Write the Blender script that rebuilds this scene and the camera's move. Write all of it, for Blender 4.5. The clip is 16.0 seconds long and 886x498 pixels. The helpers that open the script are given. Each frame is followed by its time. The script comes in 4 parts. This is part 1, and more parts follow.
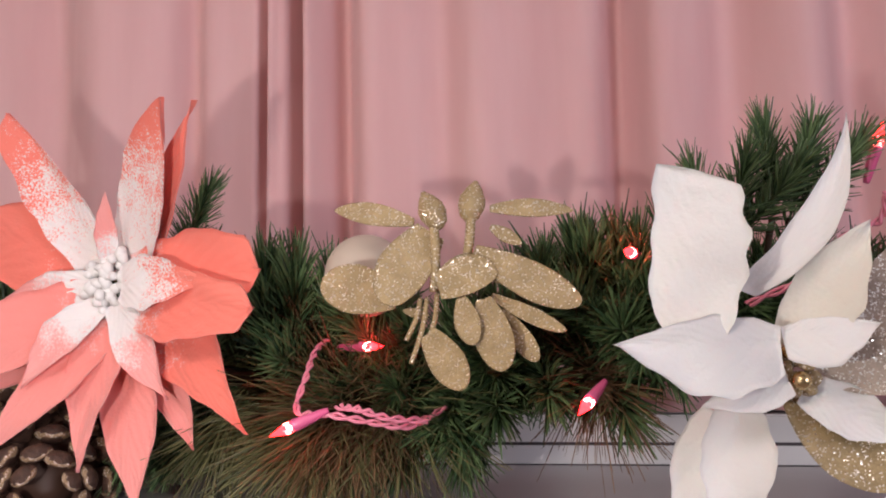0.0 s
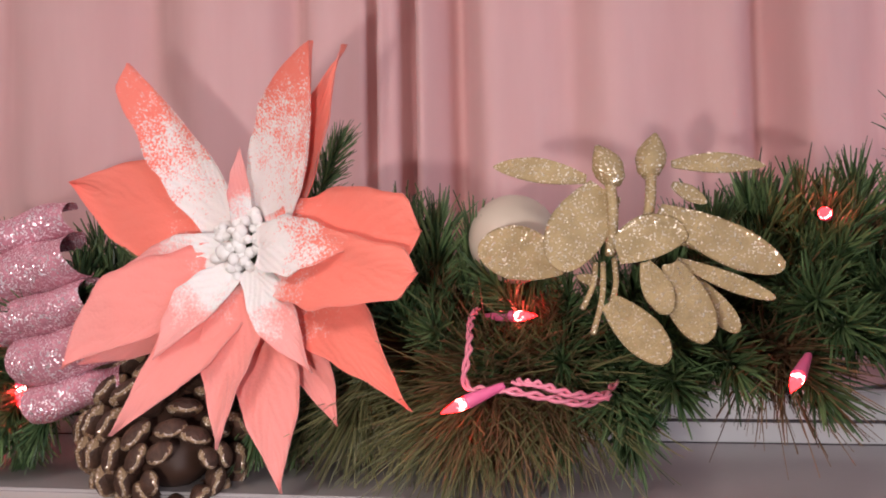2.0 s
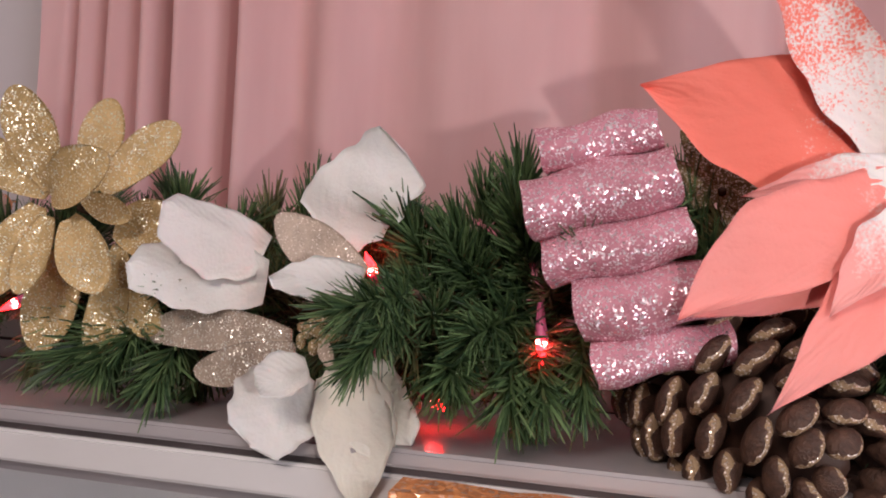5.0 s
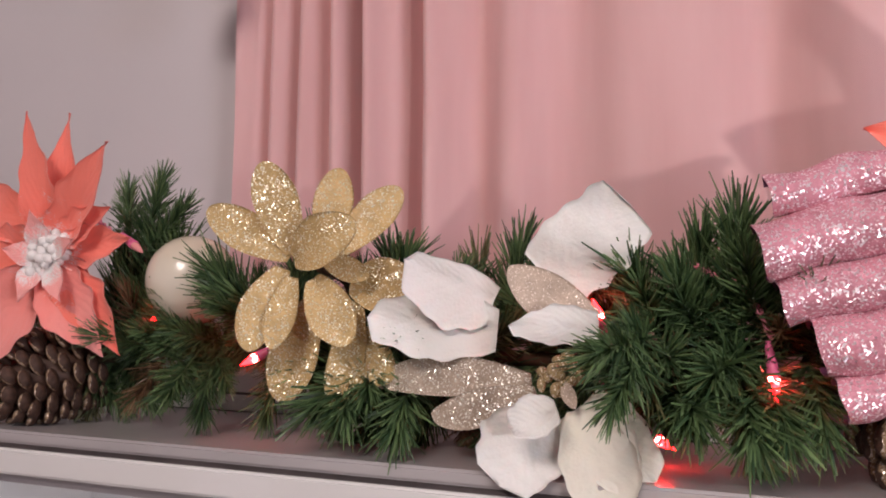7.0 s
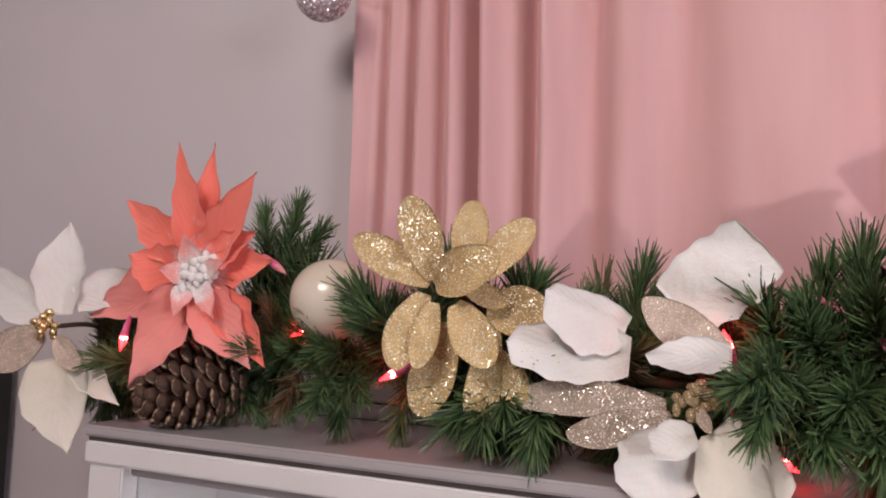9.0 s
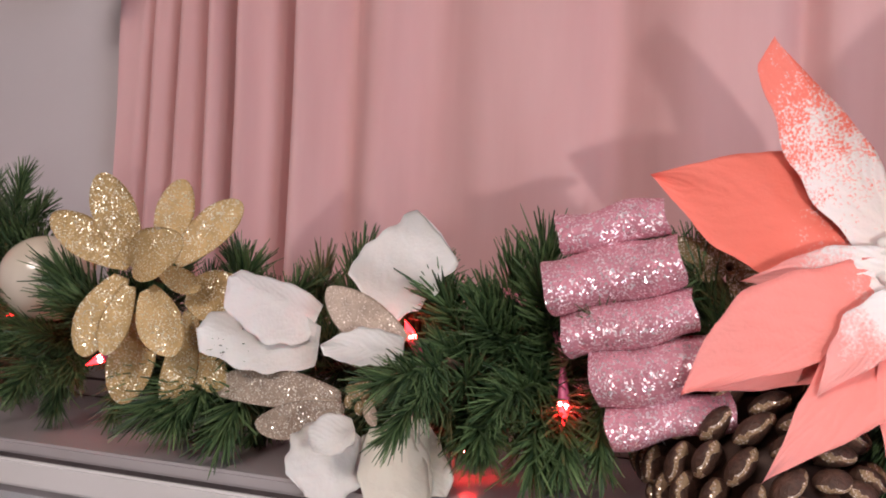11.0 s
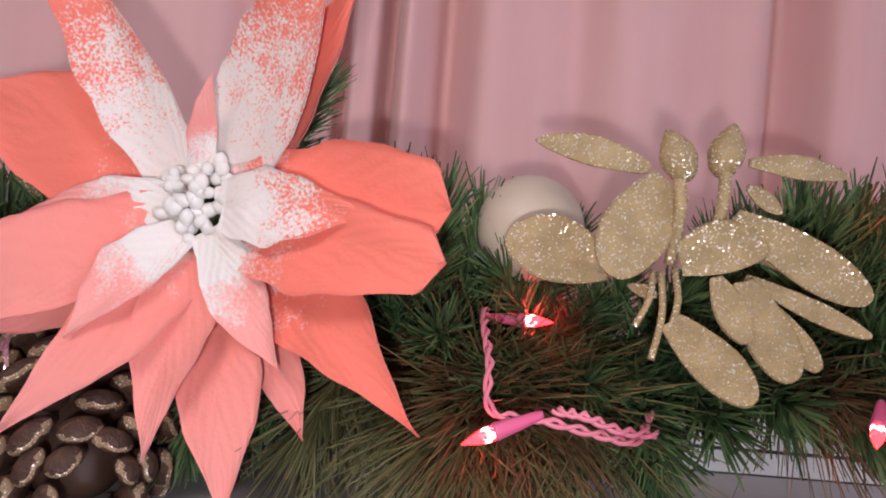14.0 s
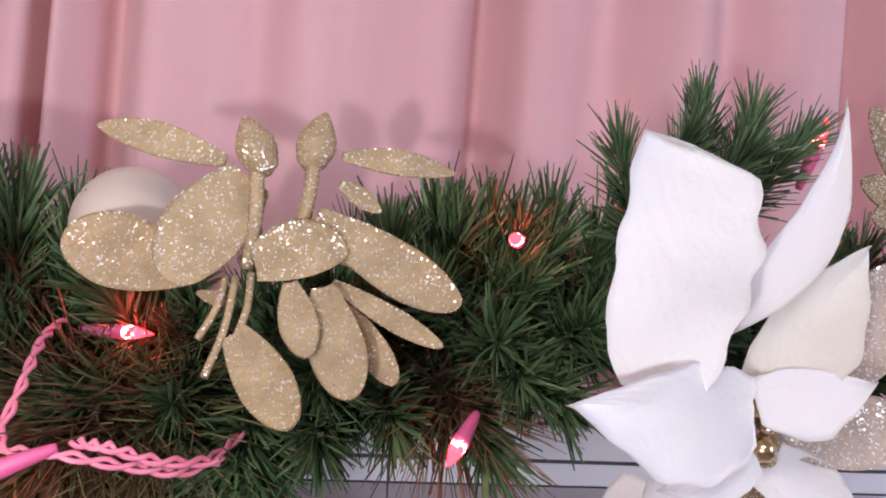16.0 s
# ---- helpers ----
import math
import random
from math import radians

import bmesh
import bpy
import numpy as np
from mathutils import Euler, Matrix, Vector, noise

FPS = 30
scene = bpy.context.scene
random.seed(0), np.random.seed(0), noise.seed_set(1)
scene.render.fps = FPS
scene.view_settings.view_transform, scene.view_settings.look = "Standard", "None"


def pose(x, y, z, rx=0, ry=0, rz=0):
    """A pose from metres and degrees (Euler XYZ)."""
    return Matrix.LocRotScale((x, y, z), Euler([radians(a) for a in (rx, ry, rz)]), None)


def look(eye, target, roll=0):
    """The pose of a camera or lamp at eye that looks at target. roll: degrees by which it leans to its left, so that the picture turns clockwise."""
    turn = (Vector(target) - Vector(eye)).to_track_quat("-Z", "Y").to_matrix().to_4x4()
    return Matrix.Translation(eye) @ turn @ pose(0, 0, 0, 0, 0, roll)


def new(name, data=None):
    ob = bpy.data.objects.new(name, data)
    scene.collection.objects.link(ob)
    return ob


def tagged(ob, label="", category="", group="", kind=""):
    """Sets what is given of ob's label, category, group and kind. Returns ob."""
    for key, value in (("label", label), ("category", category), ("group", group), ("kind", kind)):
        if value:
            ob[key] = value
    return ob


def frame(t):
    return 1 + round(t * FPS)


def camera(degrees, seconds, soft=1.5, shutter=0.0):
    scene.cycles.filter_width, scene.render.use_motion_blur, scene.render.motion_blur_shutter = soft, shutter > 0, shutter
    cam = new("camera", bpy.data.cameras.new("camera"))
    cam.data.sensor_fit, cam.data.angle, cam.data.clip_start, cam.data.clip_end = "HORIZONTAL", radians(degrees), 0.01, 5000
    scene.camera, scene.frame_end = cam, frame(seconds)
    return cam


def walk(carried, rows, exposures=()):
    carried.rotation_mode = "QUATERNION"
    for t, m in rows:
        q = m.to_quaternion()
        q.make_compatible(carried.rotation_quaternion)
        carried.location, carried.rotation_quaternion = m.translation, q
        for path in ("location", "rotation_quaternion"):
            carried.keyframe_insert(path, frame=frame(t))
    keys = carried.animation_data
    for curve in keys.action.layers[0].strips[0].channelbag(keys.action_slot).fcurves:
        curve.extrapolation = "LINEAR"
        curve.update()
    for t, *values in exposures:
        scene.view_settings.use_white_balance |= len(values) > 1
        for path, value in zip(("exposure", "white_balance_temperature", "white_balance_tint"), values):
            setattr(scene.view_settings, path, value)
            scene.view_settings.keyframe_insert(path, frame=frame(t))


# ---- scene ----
cam = camera(60.17, 16.0, soft=1.9)
PATH = [
    (0.0, (0.000, 0.000, 1.350), (-0.282, 1.973, 1.512), -1.29),
    (0.5, (-0.034, 0.010, 1.350), (-0.356, 1.980, 1.484), -1.64),
    (1.0, (-0.050, 0.008, 1.351), (-0.315, 1.987, 1.461), -1.41),
    (1.5, (-0.061, 0.018, 1.348), (-0.360, 1.993, 1.447), -1.16),
    (2.0, (-0.092, 0.029, 1.349), (-0.428, 1.999, 1.437), -1.18),
    (2.5, (-0.139, 0.059, 1.344), (-0.484, 2.027, 1.433), -1.24),
    (3.0, (-0.218, 0.073, 1.344), (-0.488, 2.053, 1.437), -0.90),
    (3.5, (-0.282, 0.080, 1.353), (-0.609, 2.053, 1.339), -0.46),
    (4.0, (-0.344, 0.088, 1.344), (-0.730, 2.050, 1.329), 0.31),
    (4.5, (-0.384, 0.088, 1.332), (-0.810, 2.042, 1.313), 1.55),
    (4.7, (-0.404, 0.086, 1.324), (-0.857, 2.034, 1.330), 2.19),
    (6.8, (-0.493, 0.037, 1.310), (-1.182, 1.906, 1.489), 1.01),
    (7.0, (-0.504, 0.026, 1.316), (-1.202, 1.892, 1.487), 0.75),
    (7.5, (-0.530, -0.008, 1.315), (-1.275, 1.836, 1.525), 0.79),
    (8.0, (-0.549, -0.033, 1.321), (-1.375, 1.778, 1.519), 1.24),
    (8.2, (-0.551, -0.039, 1.325), (-1.412, 1.758, 1.505), 1.40),
    (10.3, (-0.500, -0.016, 1.337), (-1.183, 1.857, 1.498), 2.80),
    (10.5, (-0.473, 0.000, 1.334), (-1.153, 1.872, 1.511), 2.90),
    (11.0, (-0.405, 0.034, 1.359), (-1.032, 1.931, 1.422), 2.65),
    (11.5, (-0.360, 0.054, 1.356), (-0.893, 1.981, 1.407), 3.46),
    (12.0, (-0.320, 0.068, 1.362), (-0.774, 2.016, 1.389), 3.74),
    (12.5, (-0.291, 0.075, 1.362), (-0.661, 2.040, 1.396), 4.13),
    (13.0, (-0.246, 0.090, 1.367), (-0.520, 2.071, 1.387), 3.58),
    (13.5, (-0.210, 0.105, 1.365), (-0.326, 2.102, 1.381), 4.09),
    (14.0, (-0.175, 0.110, 1.357), (-0.181, 2.110, 1.377), 4.67),
    (14.5, (-0.142, 0.122, 1.356), (-0.022, 2.119, 1.370), 4.35),
    (15.0, (-0.105, 0.132, 1.362), (0.109, 2.121, 1.369), 4.49),
    (15.5, (-0.081, 0.136, 1.362), (0.221, 2.113, 1.388), 5.27),
    (16.0, (-0.048, 0.139, 1.370), (0.298, 2.109, 1.408), 4.39),
]
LOOK = ((0, -0.17, 6500, 10), (2.5, -0.14, 6500, 10), (4.5, -0.22, 6500, 10), (7, 0.07, 6500, 10), (8, 0.08, 6450, 10), (10.4, 0.04, 6450, 9), (11, -0.08, 6450, 9), (12.5, -0.22, 6400, 8), (13.5, -0.25, 6200, 8), (14.2, -0.20, 6100, 10), (15, 0.05, 5900, 11), (16, 0.10, 5750, 13))
walk(cam, [(t, look(eye, target, roll)) for t, eye, target, roll in PATH], LOOK)

# ---- light ----
world = bpy.data.worlds.new("world")
scene.world = world
world.use_nodes = True
world.node_tree.nodes["Background"].inputs[0].default_value = (0.9, 0.8, 0.85, 1)
world.node_tree.nodes["Background"].inputs[1].default_value = 0.02


def area_lamp(name, eye, target, size, watts, colour):
    data = bpy.data.lights.new(name, "AREA")
    data.shape, data.size, data.energy, data.color = "DISK", size, watts, colour
    ob = new(name, data)
    ob.matrix_world = look(eye, target)
    return ob


area_lamp("torch_light", (-0.19, 0.0, 1.305), (-0.24, 0.6, 1.36), 0.022, 1.30, (1.0, 0.93, 0.90))
area_lamp("ceiling_light", (-0.75, -0.95, 2.36), (-0.6, 0.4, 1.2), 0.7, 23.5, (1.0, 0.86, 0.82))
area_lamp("window_light", (1.5, -0.9, 1.7), (0.1, 0.6, 1.35), 0.8, 15.5, (0.86, 0.84, 1.0))

area_lamp("cabinet_light", (-0.45, 0.512, 1.176), (-0.45, 0.53, 0.6), 0.10, 0.35, (1.0, 0.62, 0.36))

# ---- materials ----


class Mat:
    """A node material with a Principled shader and short ways to add nodes."""

    def __init__(self, name, colour, rough=0.6, metal=0.0):
        self.m = bpy.data.materials.new(name)
        self.m.use_nodes = True
        self.t = self.m.node_tree
        self.b = self.t.nodes["Principled BSDF"]
        self.b.inputs["Base Color"].default_value = (*colour, 1)
        self.b.inputs["Roughness"].default_value = rough
        self.b.inputs["Metallic"].default_value = metal

    def node(self, kind, **values):
        n = self.t.nodes.new(kind)
        for k, v in values.items():
            n.inputs[k.replace("_", " ")].default_value = v
        return n

    def link(self, a, b):
        self.t.links.new(a, b)

    def coords(self, space="Object"):
        return self.t.nodes.new("ShaderNodeTexCoord").outputs[space]

    def noise(self, scale, detail=3.0, co=None, stretch=None):
        n = self.node("ShaderNodeTexNoise", Scale=scale, Detail=detail)
        src = co or self.coords()
        if stretch:
            mp = self.t.nodes.new("ShaderNodeMapping")
            mp.inputs["Scale"].default_value = stretch
            self.link(src, mp.inputs[0])
            src = mp.outputs[0]
        self.link(src, n.inputs["Vector"])
        return n.outputs["Fac"]

    def ramp(self, fac, a, b, lo=0.3, hi=0.7):
        r = self.t.nodes.new("ShaderNodeValToRGB")
        r.color_ramp.elements[0].position, r.color_ramp.elements[1].position = lo, hi
        r.color_ramp.elements[0].color, r.color_ramp.elements[1].color = (*a, 1), (*b, 1)
        self.link(fac, r.inputs[0])
        return r.outputs["Color"]

    def mix(self, fac, a, b, kind="MIX"):
        n = self.t.nodes.new("ShaderNodeMix")
        n.data_type, n.blend_type = "RGBA", kind
        for slot, v in ((0, fac), (6, a), (7, b)):
            if isinstance(v, (int, float)):
                n.inputs[slot].default_value = v
            elif isinstance(v, tuple):
                n.inputs[slot].default_value = (*v, 1)
            else:
                self.link(v, n.inputs[slot])
        return n.outputs[2]

    def math(self, op, a, b=0.0):
        n = self.t.nodes.new("ShaderNodeMath")
        n.operation = op
        for i, v in enumerate((a, b)):
            if isinstance(v, (int, float)):
                n.inputs[i].default_value = v
            else:
                self.link(v, n.inputs[i])
        return n.outputs[0]

    def colour(self, out):
        self.link(out, self.b.inputs["Base Color"])
        return self

    def bump(self, fac, strength=0.3, distance=0.001):
        n = self.node("ShaderNodeBump", Strength=strength, Distance=distance)
        self.link(fac, n.inputs["Height"])
        self.link(n.outputs[0], self.b.inputs["Normal"])
        return self

    def sheen(self, weight):
        self.b.inputs["Sheen Weight"].default_value = weight
        return self


def painted(name, a, b, rough=0.5, scale=3.0):
    m = Mat(name, a, rough)
    m.colour(m.ramp(m.noise(scale, 5.0), a, b))
    m.bump(m.noise(260.0, 2.0), 0.08, 0.0005)
    return m.m


def glitter(name, dark, bright, cell=1400.0, share=0.20, tilt=0.22, glint=1.0):
    """Loose flakes over a coloured ground: each flake has a shade and a lean of its own, and a share of them are bright metal."""
    m = Mat(name, bright, 0.4, 0.0)
    v = m.node("ShaderNodeTexVoronoi", Scale=cell)
    m.link(m.coords(), v.inputs["Vector"])
    sep = m.t.nodes.new("ShaderNodeSeparateColor")
    m.link(v.outputs["Color"], sep.inputs[0])
    shade = m.ramp(sep.outputs[0], tuple(0.45 * p + 0.55 * q for p, q in zip(dark, bright)), bright, 0.0, 0.9)
    big = m.ramp(m.noise(70.0, 3.0), (0.72, 0.72, 0.72), (1, 1, 1), 0.3, 0.65)
    flake = m.math("GREATER_THAN", sep.outputs[2], 1.0 - share)
    tone = m.mix(1.0, shade, big, "MULTIPLY")
    m.colour(m.mix(flake, tone, tuple(min(1.0, 0.50 * glint + 0.72 * k) for k in bright)))
    m.link(m.math("MULTIPLY", flake, 0.6), m.b.inputs["Metallic"])
    m.link(m.math("SUBTRACT", 0.68, m.math("MULTIPLY", flake, 0.40)), m.b.inputs["Roughness"])
    geo = m.t.nodes.new("ShaderNodeNewGeometry")
    off = m.t.nodes.new("ShaderNodeVectorMath")
    off.operation = "SUBTRACT"
    m.link(v.outputs["Color"], off.inputs[0])
    off.inputs[1].default_value = (0.5, 0.5, 0.5)
    sc = m.t.nodes.new("ShaderNodeVectorMath")
    sc.operation = "SCALE"
    m.link(off.outputs[0], sc.inputs[0])
    m.link(m.math("ADD", tilt, m.math("MULTIPLY", flake, 0.8)), sc.inputs["Scale"])
    add = m.t.nodes.new("ShaderNodeVectorMath")
    m.link(geo.outputs["Normal"], add.inputs[0])
    m.link(sc.outputs[0], add.inputs[1])
    nrm = m.t.nodes.new("ShaderNodeVectorMath")
    nrm.operation = "NORMALIZE"
    m.link(add.outputs[0], nrm.inputs[0])
    m.link(nrm.outputs[0], m.b.inputs["Normal"])
    return m.m


def cloth_petal(name, base, tip, frost, speckle, reach):
    """Velvety cloth: colour from base to tip along the petal, side veins, and a dusting of white frost up to a reach."""
    m = Mat(name, base, 0.85)
    uv = m.coords("UV")
    sep = m.t.nodes.new("ShaderNodeSeparateXYZ")
    m.link(uv, sep.inputs[0])
    u, v = sep.outputs[0], sep.outputs[1]
    body = m.ramp(u, base, tip, 0.1, 0.9)
    body = m.mix(m.noise(45.0, 4.0), body, m.mix(0.5, body, (0.98, 0.80, 0.78), "MULTIPLY")) if frost else m.mix(m.math("MULTIPLY", m.noise(40.0, 4.0), 0.25), body, (0.72, 0.66, 0.6))
    side = m.math("ABSOLUTE", m.math("SUBTRACT", v, 0.5))
    vein = m.math("SINE", m.math("ADD", m.math("MULTIPLY", m.math("SUBTRACT", u, m.math("MULTIPLY", side, 0.9)), 46.0), m.math("MULTIPLY", m.noise(60.0, 2.0), 9.0)))
    if frost:
        grain = m.noise(650.0, 6.0)
        patch = m.noise(70.0, 3.0)
        near = m.math("SUBTRACT", reach, u)
        amount = m.math("ADD", m.math("MULTIPLY", near, 1.7), m.math("MULTIPLY", m.math("SUBTRACT", patch, 0.5), 1.6))
        amount = m.math("ADD", amount, m.math("MULTIPLY", m.math("SUBTRACT", grain, 0.5), speckle))
        cover = m.ramp(amount, (0, 0, 0), (1, 1, 1), 0.0, 0.55)
        body = m.mix(m.math("MULTIPLY", cover, frost), body, (0.86, 0.82, 0.80))
    m.colour(body)
    relief = m.math("ADD", m.math("MULTIPLY", vein, 0.38 if frost else 0.18), m.math("MULTIPLY", m.noise(500.0, 4.0), 1.3))
    m.bump(relief, 0.45, 0.0006)
    m.b.inputs["Subsurface Weight"].default_value = 0.12
    m.b.inputs["Subsurface Radius"].default_value = (0.004, 0.002, 0.0015)
    return m.sheen(0.25).m


CORAL = (0.94, 0.225, 0.165)
PINK = (0.94, 0.37, 0.34)
coral_plain = cloth_petal("coral_cloth", CORAL, (0.94, 0.24, 0.18), 0.75, 1.6, 0.24)
coral_dusted = cloth_petal("coral_cloth_dusted", CORAL, (0.94, 0.25, 0.19), 0.94, 2.8, 0.68)
pink_plain = cloth_petal("salmon_cloth", (0.94, 0.30, 0.26), PINK, 0.6, 0.9, 0.05)
pink_dusted = cloth_petal("salmon_cloth_dusted", PINK, (0.95, 0.42, 0.39), 0.97, 1.2, 0.55)
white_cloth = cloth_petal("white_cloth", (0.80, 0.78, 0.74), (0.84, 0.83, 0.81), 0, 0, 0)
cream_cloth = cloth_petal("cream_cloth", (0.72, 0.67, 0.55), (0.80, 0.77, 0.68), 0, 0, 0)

gold_glitter = glitter("gold_glitter", (0.34, 0.22, 0.08), (0.72, 0.51, 0.23), 1250.0, 0.15, 0.28, 1.3)
champagne_glitter = glitter("champagne_glitter", (0.25, 0.17, 0.07), (0.50, 0.37, 0.19), 1250.0, 0.12, 0.28, 1.3)
silver_glitter = glitter("silver_glitter", (0.34, 0.26, 0.19), (0.58, 0.47, 0.37), 1250.0, 0.15, 0.28, 1.3)
tan_glitter = glitter("tan_glitter", (0.42, 0.31, 0.23), (0.66, 0.53, 0.42), 1600.0, 0.08)
pink_glitter = glitter("pink_glitter", (0.46, 0.15, 0.21), (0.70, 0.30, 0.37), 1000.0, 0.26, 0.30, 1.3)
bronze_glitter = glitter("bronze_glitter", (0.10, 0.075, 0.03), (0.34, 0.26, 0.12))
ball_glitter = glitter("ball_glitter", (0.22, 0.16, 0.18), (0.66, 0.56, 0.60), 420.0, 0.45, 0.5)


def needle_material(name, a, b, rough=0.45):
    m = Mat(name, a, rough)
    geo = m.t.nodes.new("ShaderNodeNewGeometry")
    shade = m.ramp(geo.outputs["Random Per Island"], a, b, 0.0, 1.0)
    m.colour(m.mix(0.6, shade, m.ramp(m.noise(25.0), (0.55, 0.55, 0.55), (1.3, 1.3, 1.3)), "MULTIPLY"))
    return m.m


green_needles = needle_material("green_needles", (0.026, 0.066, 0.028), (0.170, 0.265, 0.105))
olive_needles = needle_material("olive_needles", (0.07, 0.080, 0.030), (0.27, 0.25, 0.11))
brown_needles = needle_material("brown_needles", (0.10, 0.052, 0.025), (0.32, 0.19, 0.10))
bark = painted("bark_wire", (0.05, 0.03, 0.018), (0.10, 0.06, 0.035), 0.8, 60)

curtain_m = Mat("pink_curtain", (0.74, 0.42, 0.41), 0.9)
curtain_m.colour(curtain_m.ramp(curtain_m.noise(7.0, 4.0, stretch=(4, 4, 0.5)), (0.68, 0.398, 0.392), (0.75, 0.468, 0.463)))
weave = curtain_m.t.nodes.new("ShaderNodeTexWave")
weave.inputs["Scale"].default_value = 420.0
weave.bands_direction = "DIAGONAL"
curtain_m.link(curtain_m.coords(), weave.inputs["Vector"])
curtain_m.bump(weave.outputs["Fac"], 0.12, 0.0003)
curtain_m.sheen(0.2)
curtain_m.b.inputs["Subsurface Weight"].default_value = 0.08
curtain_m.b.inputs["Subsurface Radius"].default_value = (0.01, 0.004, 0.003)
curtain_m = curtain_m.m

wall_m = painted("wall_paint", (0.60, 0.555, 0.565), (0.66, 0.61, 0.62), 0.75, 2.0)
ceiling_m = painted("ceiling_paint", (0.78, 0.76, 0.74), (0.82, 0.80, 0.78), 0.8)
floor_m = painted("carpet", (0.30, 0.24, 0.20), (0.38, 0.31, 0.27), 0.95, 40)
white_gloss = painted("white_gloss_paint", (0.74, 0.72, 0.70), (0.80, 0.78, 0.77), 0.22, 8)
grey_top = painted("grey_white_laminate", (0.39, 0.36, 0.36), (0.46, 0.43, 0.43), 0.20, 6)
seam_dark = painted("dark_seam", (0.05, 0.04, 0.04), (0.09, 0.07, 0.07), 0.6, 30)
black_trim = painted("black_trim", (0.012, 0.012, 0.013), (0.02, 0.02, 0.02), 0.5, 30)
blind_m = painted("blind_vinyl", (0.66, 0.68, 0.76), (0.72, 0.74, 0.80), 0.4, 12)
wire_pink = painted("pink_wire", (0.80, 0.22, 0.32), (0.86, 0.30, 0.38), 0.35, 60)
socket_pink = painted("pink_socket", (0.72, 0.10, 0.26), (0.80, 0.16, 0.32), 0.35, 60)
pearl = Mat("pearl_ball", (0.72, 0.64, 0.50), 0.22)
pearl.colour(pearl.ramp(pearl.noise(18.0, 3.0), (0.66, 0.58, 0.44), (0.76, 0.69, 0.57)))
pearl.b.inputs["Coat Weight"].default_value = 0.6
pearl = pearl.m
frosted_ball = painted("frosted_ball", (0.60, 0.52, 0.42), (0.66, 0.58, 0.48), 0.5, 20)
bead_white = painted("white_bead", (0.82, 0.79, 0.76), (0.86, 0.84, 0.82), 0.5, 80)
gold_metal = Mat("gold_bead", (0.85, 0.66, 0.36), 0.25, 1.0)
gold_metal.bump(gold_metal.noise(300.0), 0.3, 0.0006)
gold_metal = gold_metal.m
cone_m = Mat("cone_scale", (0.09, 0.045, 0.028), 0.6)
cone_m.colour(cone_m.ramp(cone_m.noise(4.0, 5.0), (0.040, 0.018, 0.012), (0.120, 0.058, 0.036)))
cone_m.bump(cone_m.noise(14.0), 0.3, 0.02)
cone_m = cone_m.m
cone_tip = glitter("cone_tip_glitter", (0.10, 0.050, 0.032), (0.42, 0.28, 0.16), 26.0, 0.22, 0.3)
violet_satin = painted("violet_satin", (0.22, 0.07, 0.16), (0.30, 0.10, 0.22), 0.4, 40)
# copper-orange flakes whose colour carries the warm glow of the lit cabinet interior
copper_foil = glitter("copper_foil", (0.60, 0.15, 0.04), (0.88, 0.36, 0.13), 420.0, 0.25, 0.5, 0.4)
glass = Mat("glass", (0.9, 0.93, 0.95), 0.03)
glass.b.inputs["Transmission Weight"].default_value = 1.0
glass.b.inputs["IOR"].default_value = 1.8
glass = glass.m
bulb_m = Mat("red_bulb", (0.75, 0.015, 0.02), 0.12)
height = bulb_m.t.nodes.new("ShaderNodeSeparateXYZ")
bulb_m.link(bulb_m.coords(), height.inputs[0])
along = bulb_m.math("MULTIPLY", bulb_m.math("ADD", height.outputs[2], 0.003), 66.0)
facets = bulb_m.ramp(bulb_m.noise(380.0, 1.0), (0, 0, 0), (1, 1, 1), 0.40, 0.75)
heat = bulb_m.math("MULTIPLY", facets, bulb_m.ramp(along, (1, 1, 1), (0.0, 0.0, 0.0), 0.10, 0.55))
bulb_m.link(bulb_m.ramp(heat, (1.0, 0.008, 0.010), (1.0, 0.16, 0.14), 0.1, 0.8), bulb_m.b.inputs["Emission Color"])
bulb_m.link(bulb_m.math("ADD", bulb_m.math("MULTIPLY", heat, 200.0), 24.0), bulb_m.b.inputs["Emission Strength"])
bulb_m = bulb_m.m

bulb_off = painted("pink_bulb", (0.72, 0.26, 0.26), (0.80, 0.34, 0.33), 0.15, 60)

# ---- building helpers ----


def part(name, bm, material, parent=None, label="", m=None, smooth=True):
    """Links a bmesh as one mesh object, under a thing or a part if one is given."""
    me = bpy.data.meshes.new(name)
    bm.normal_update()
    bm.to_mesh(me)
    bm.free()
    me.materials.append(material)
    if smooth:
        me.polygons.foreach_set("use_smooth", [True] * len(me.polygons))
    return put(name, me, parent, label, m)


def put(name, me, parent=None, label="", m=None):
    ob = new(name, me)
    if parent:
        ob.parent = parent
    if m is not None:
        ob.matrix_local = m
    return tagged(ob, label)


def mesh_from(name, verts, faces, material, uvs=None, smooth=True):
    me = bpy.data.meshes.new(name)
    me.from_pydata(verts, [], faces)
    me.materials.append(material)
    if smooth:
        me.polygons.foreach_set("use_smooth", [True] * len(me.polygons))
    if uvs is not None:
        layer = me.uv_layers.new(name="along")
        for poly in me.polygons:
            for li in poly.loop_indices:
                layer.data[li].uv = uvs[me.loops[li].vertex_index]
    me.update()
    return me


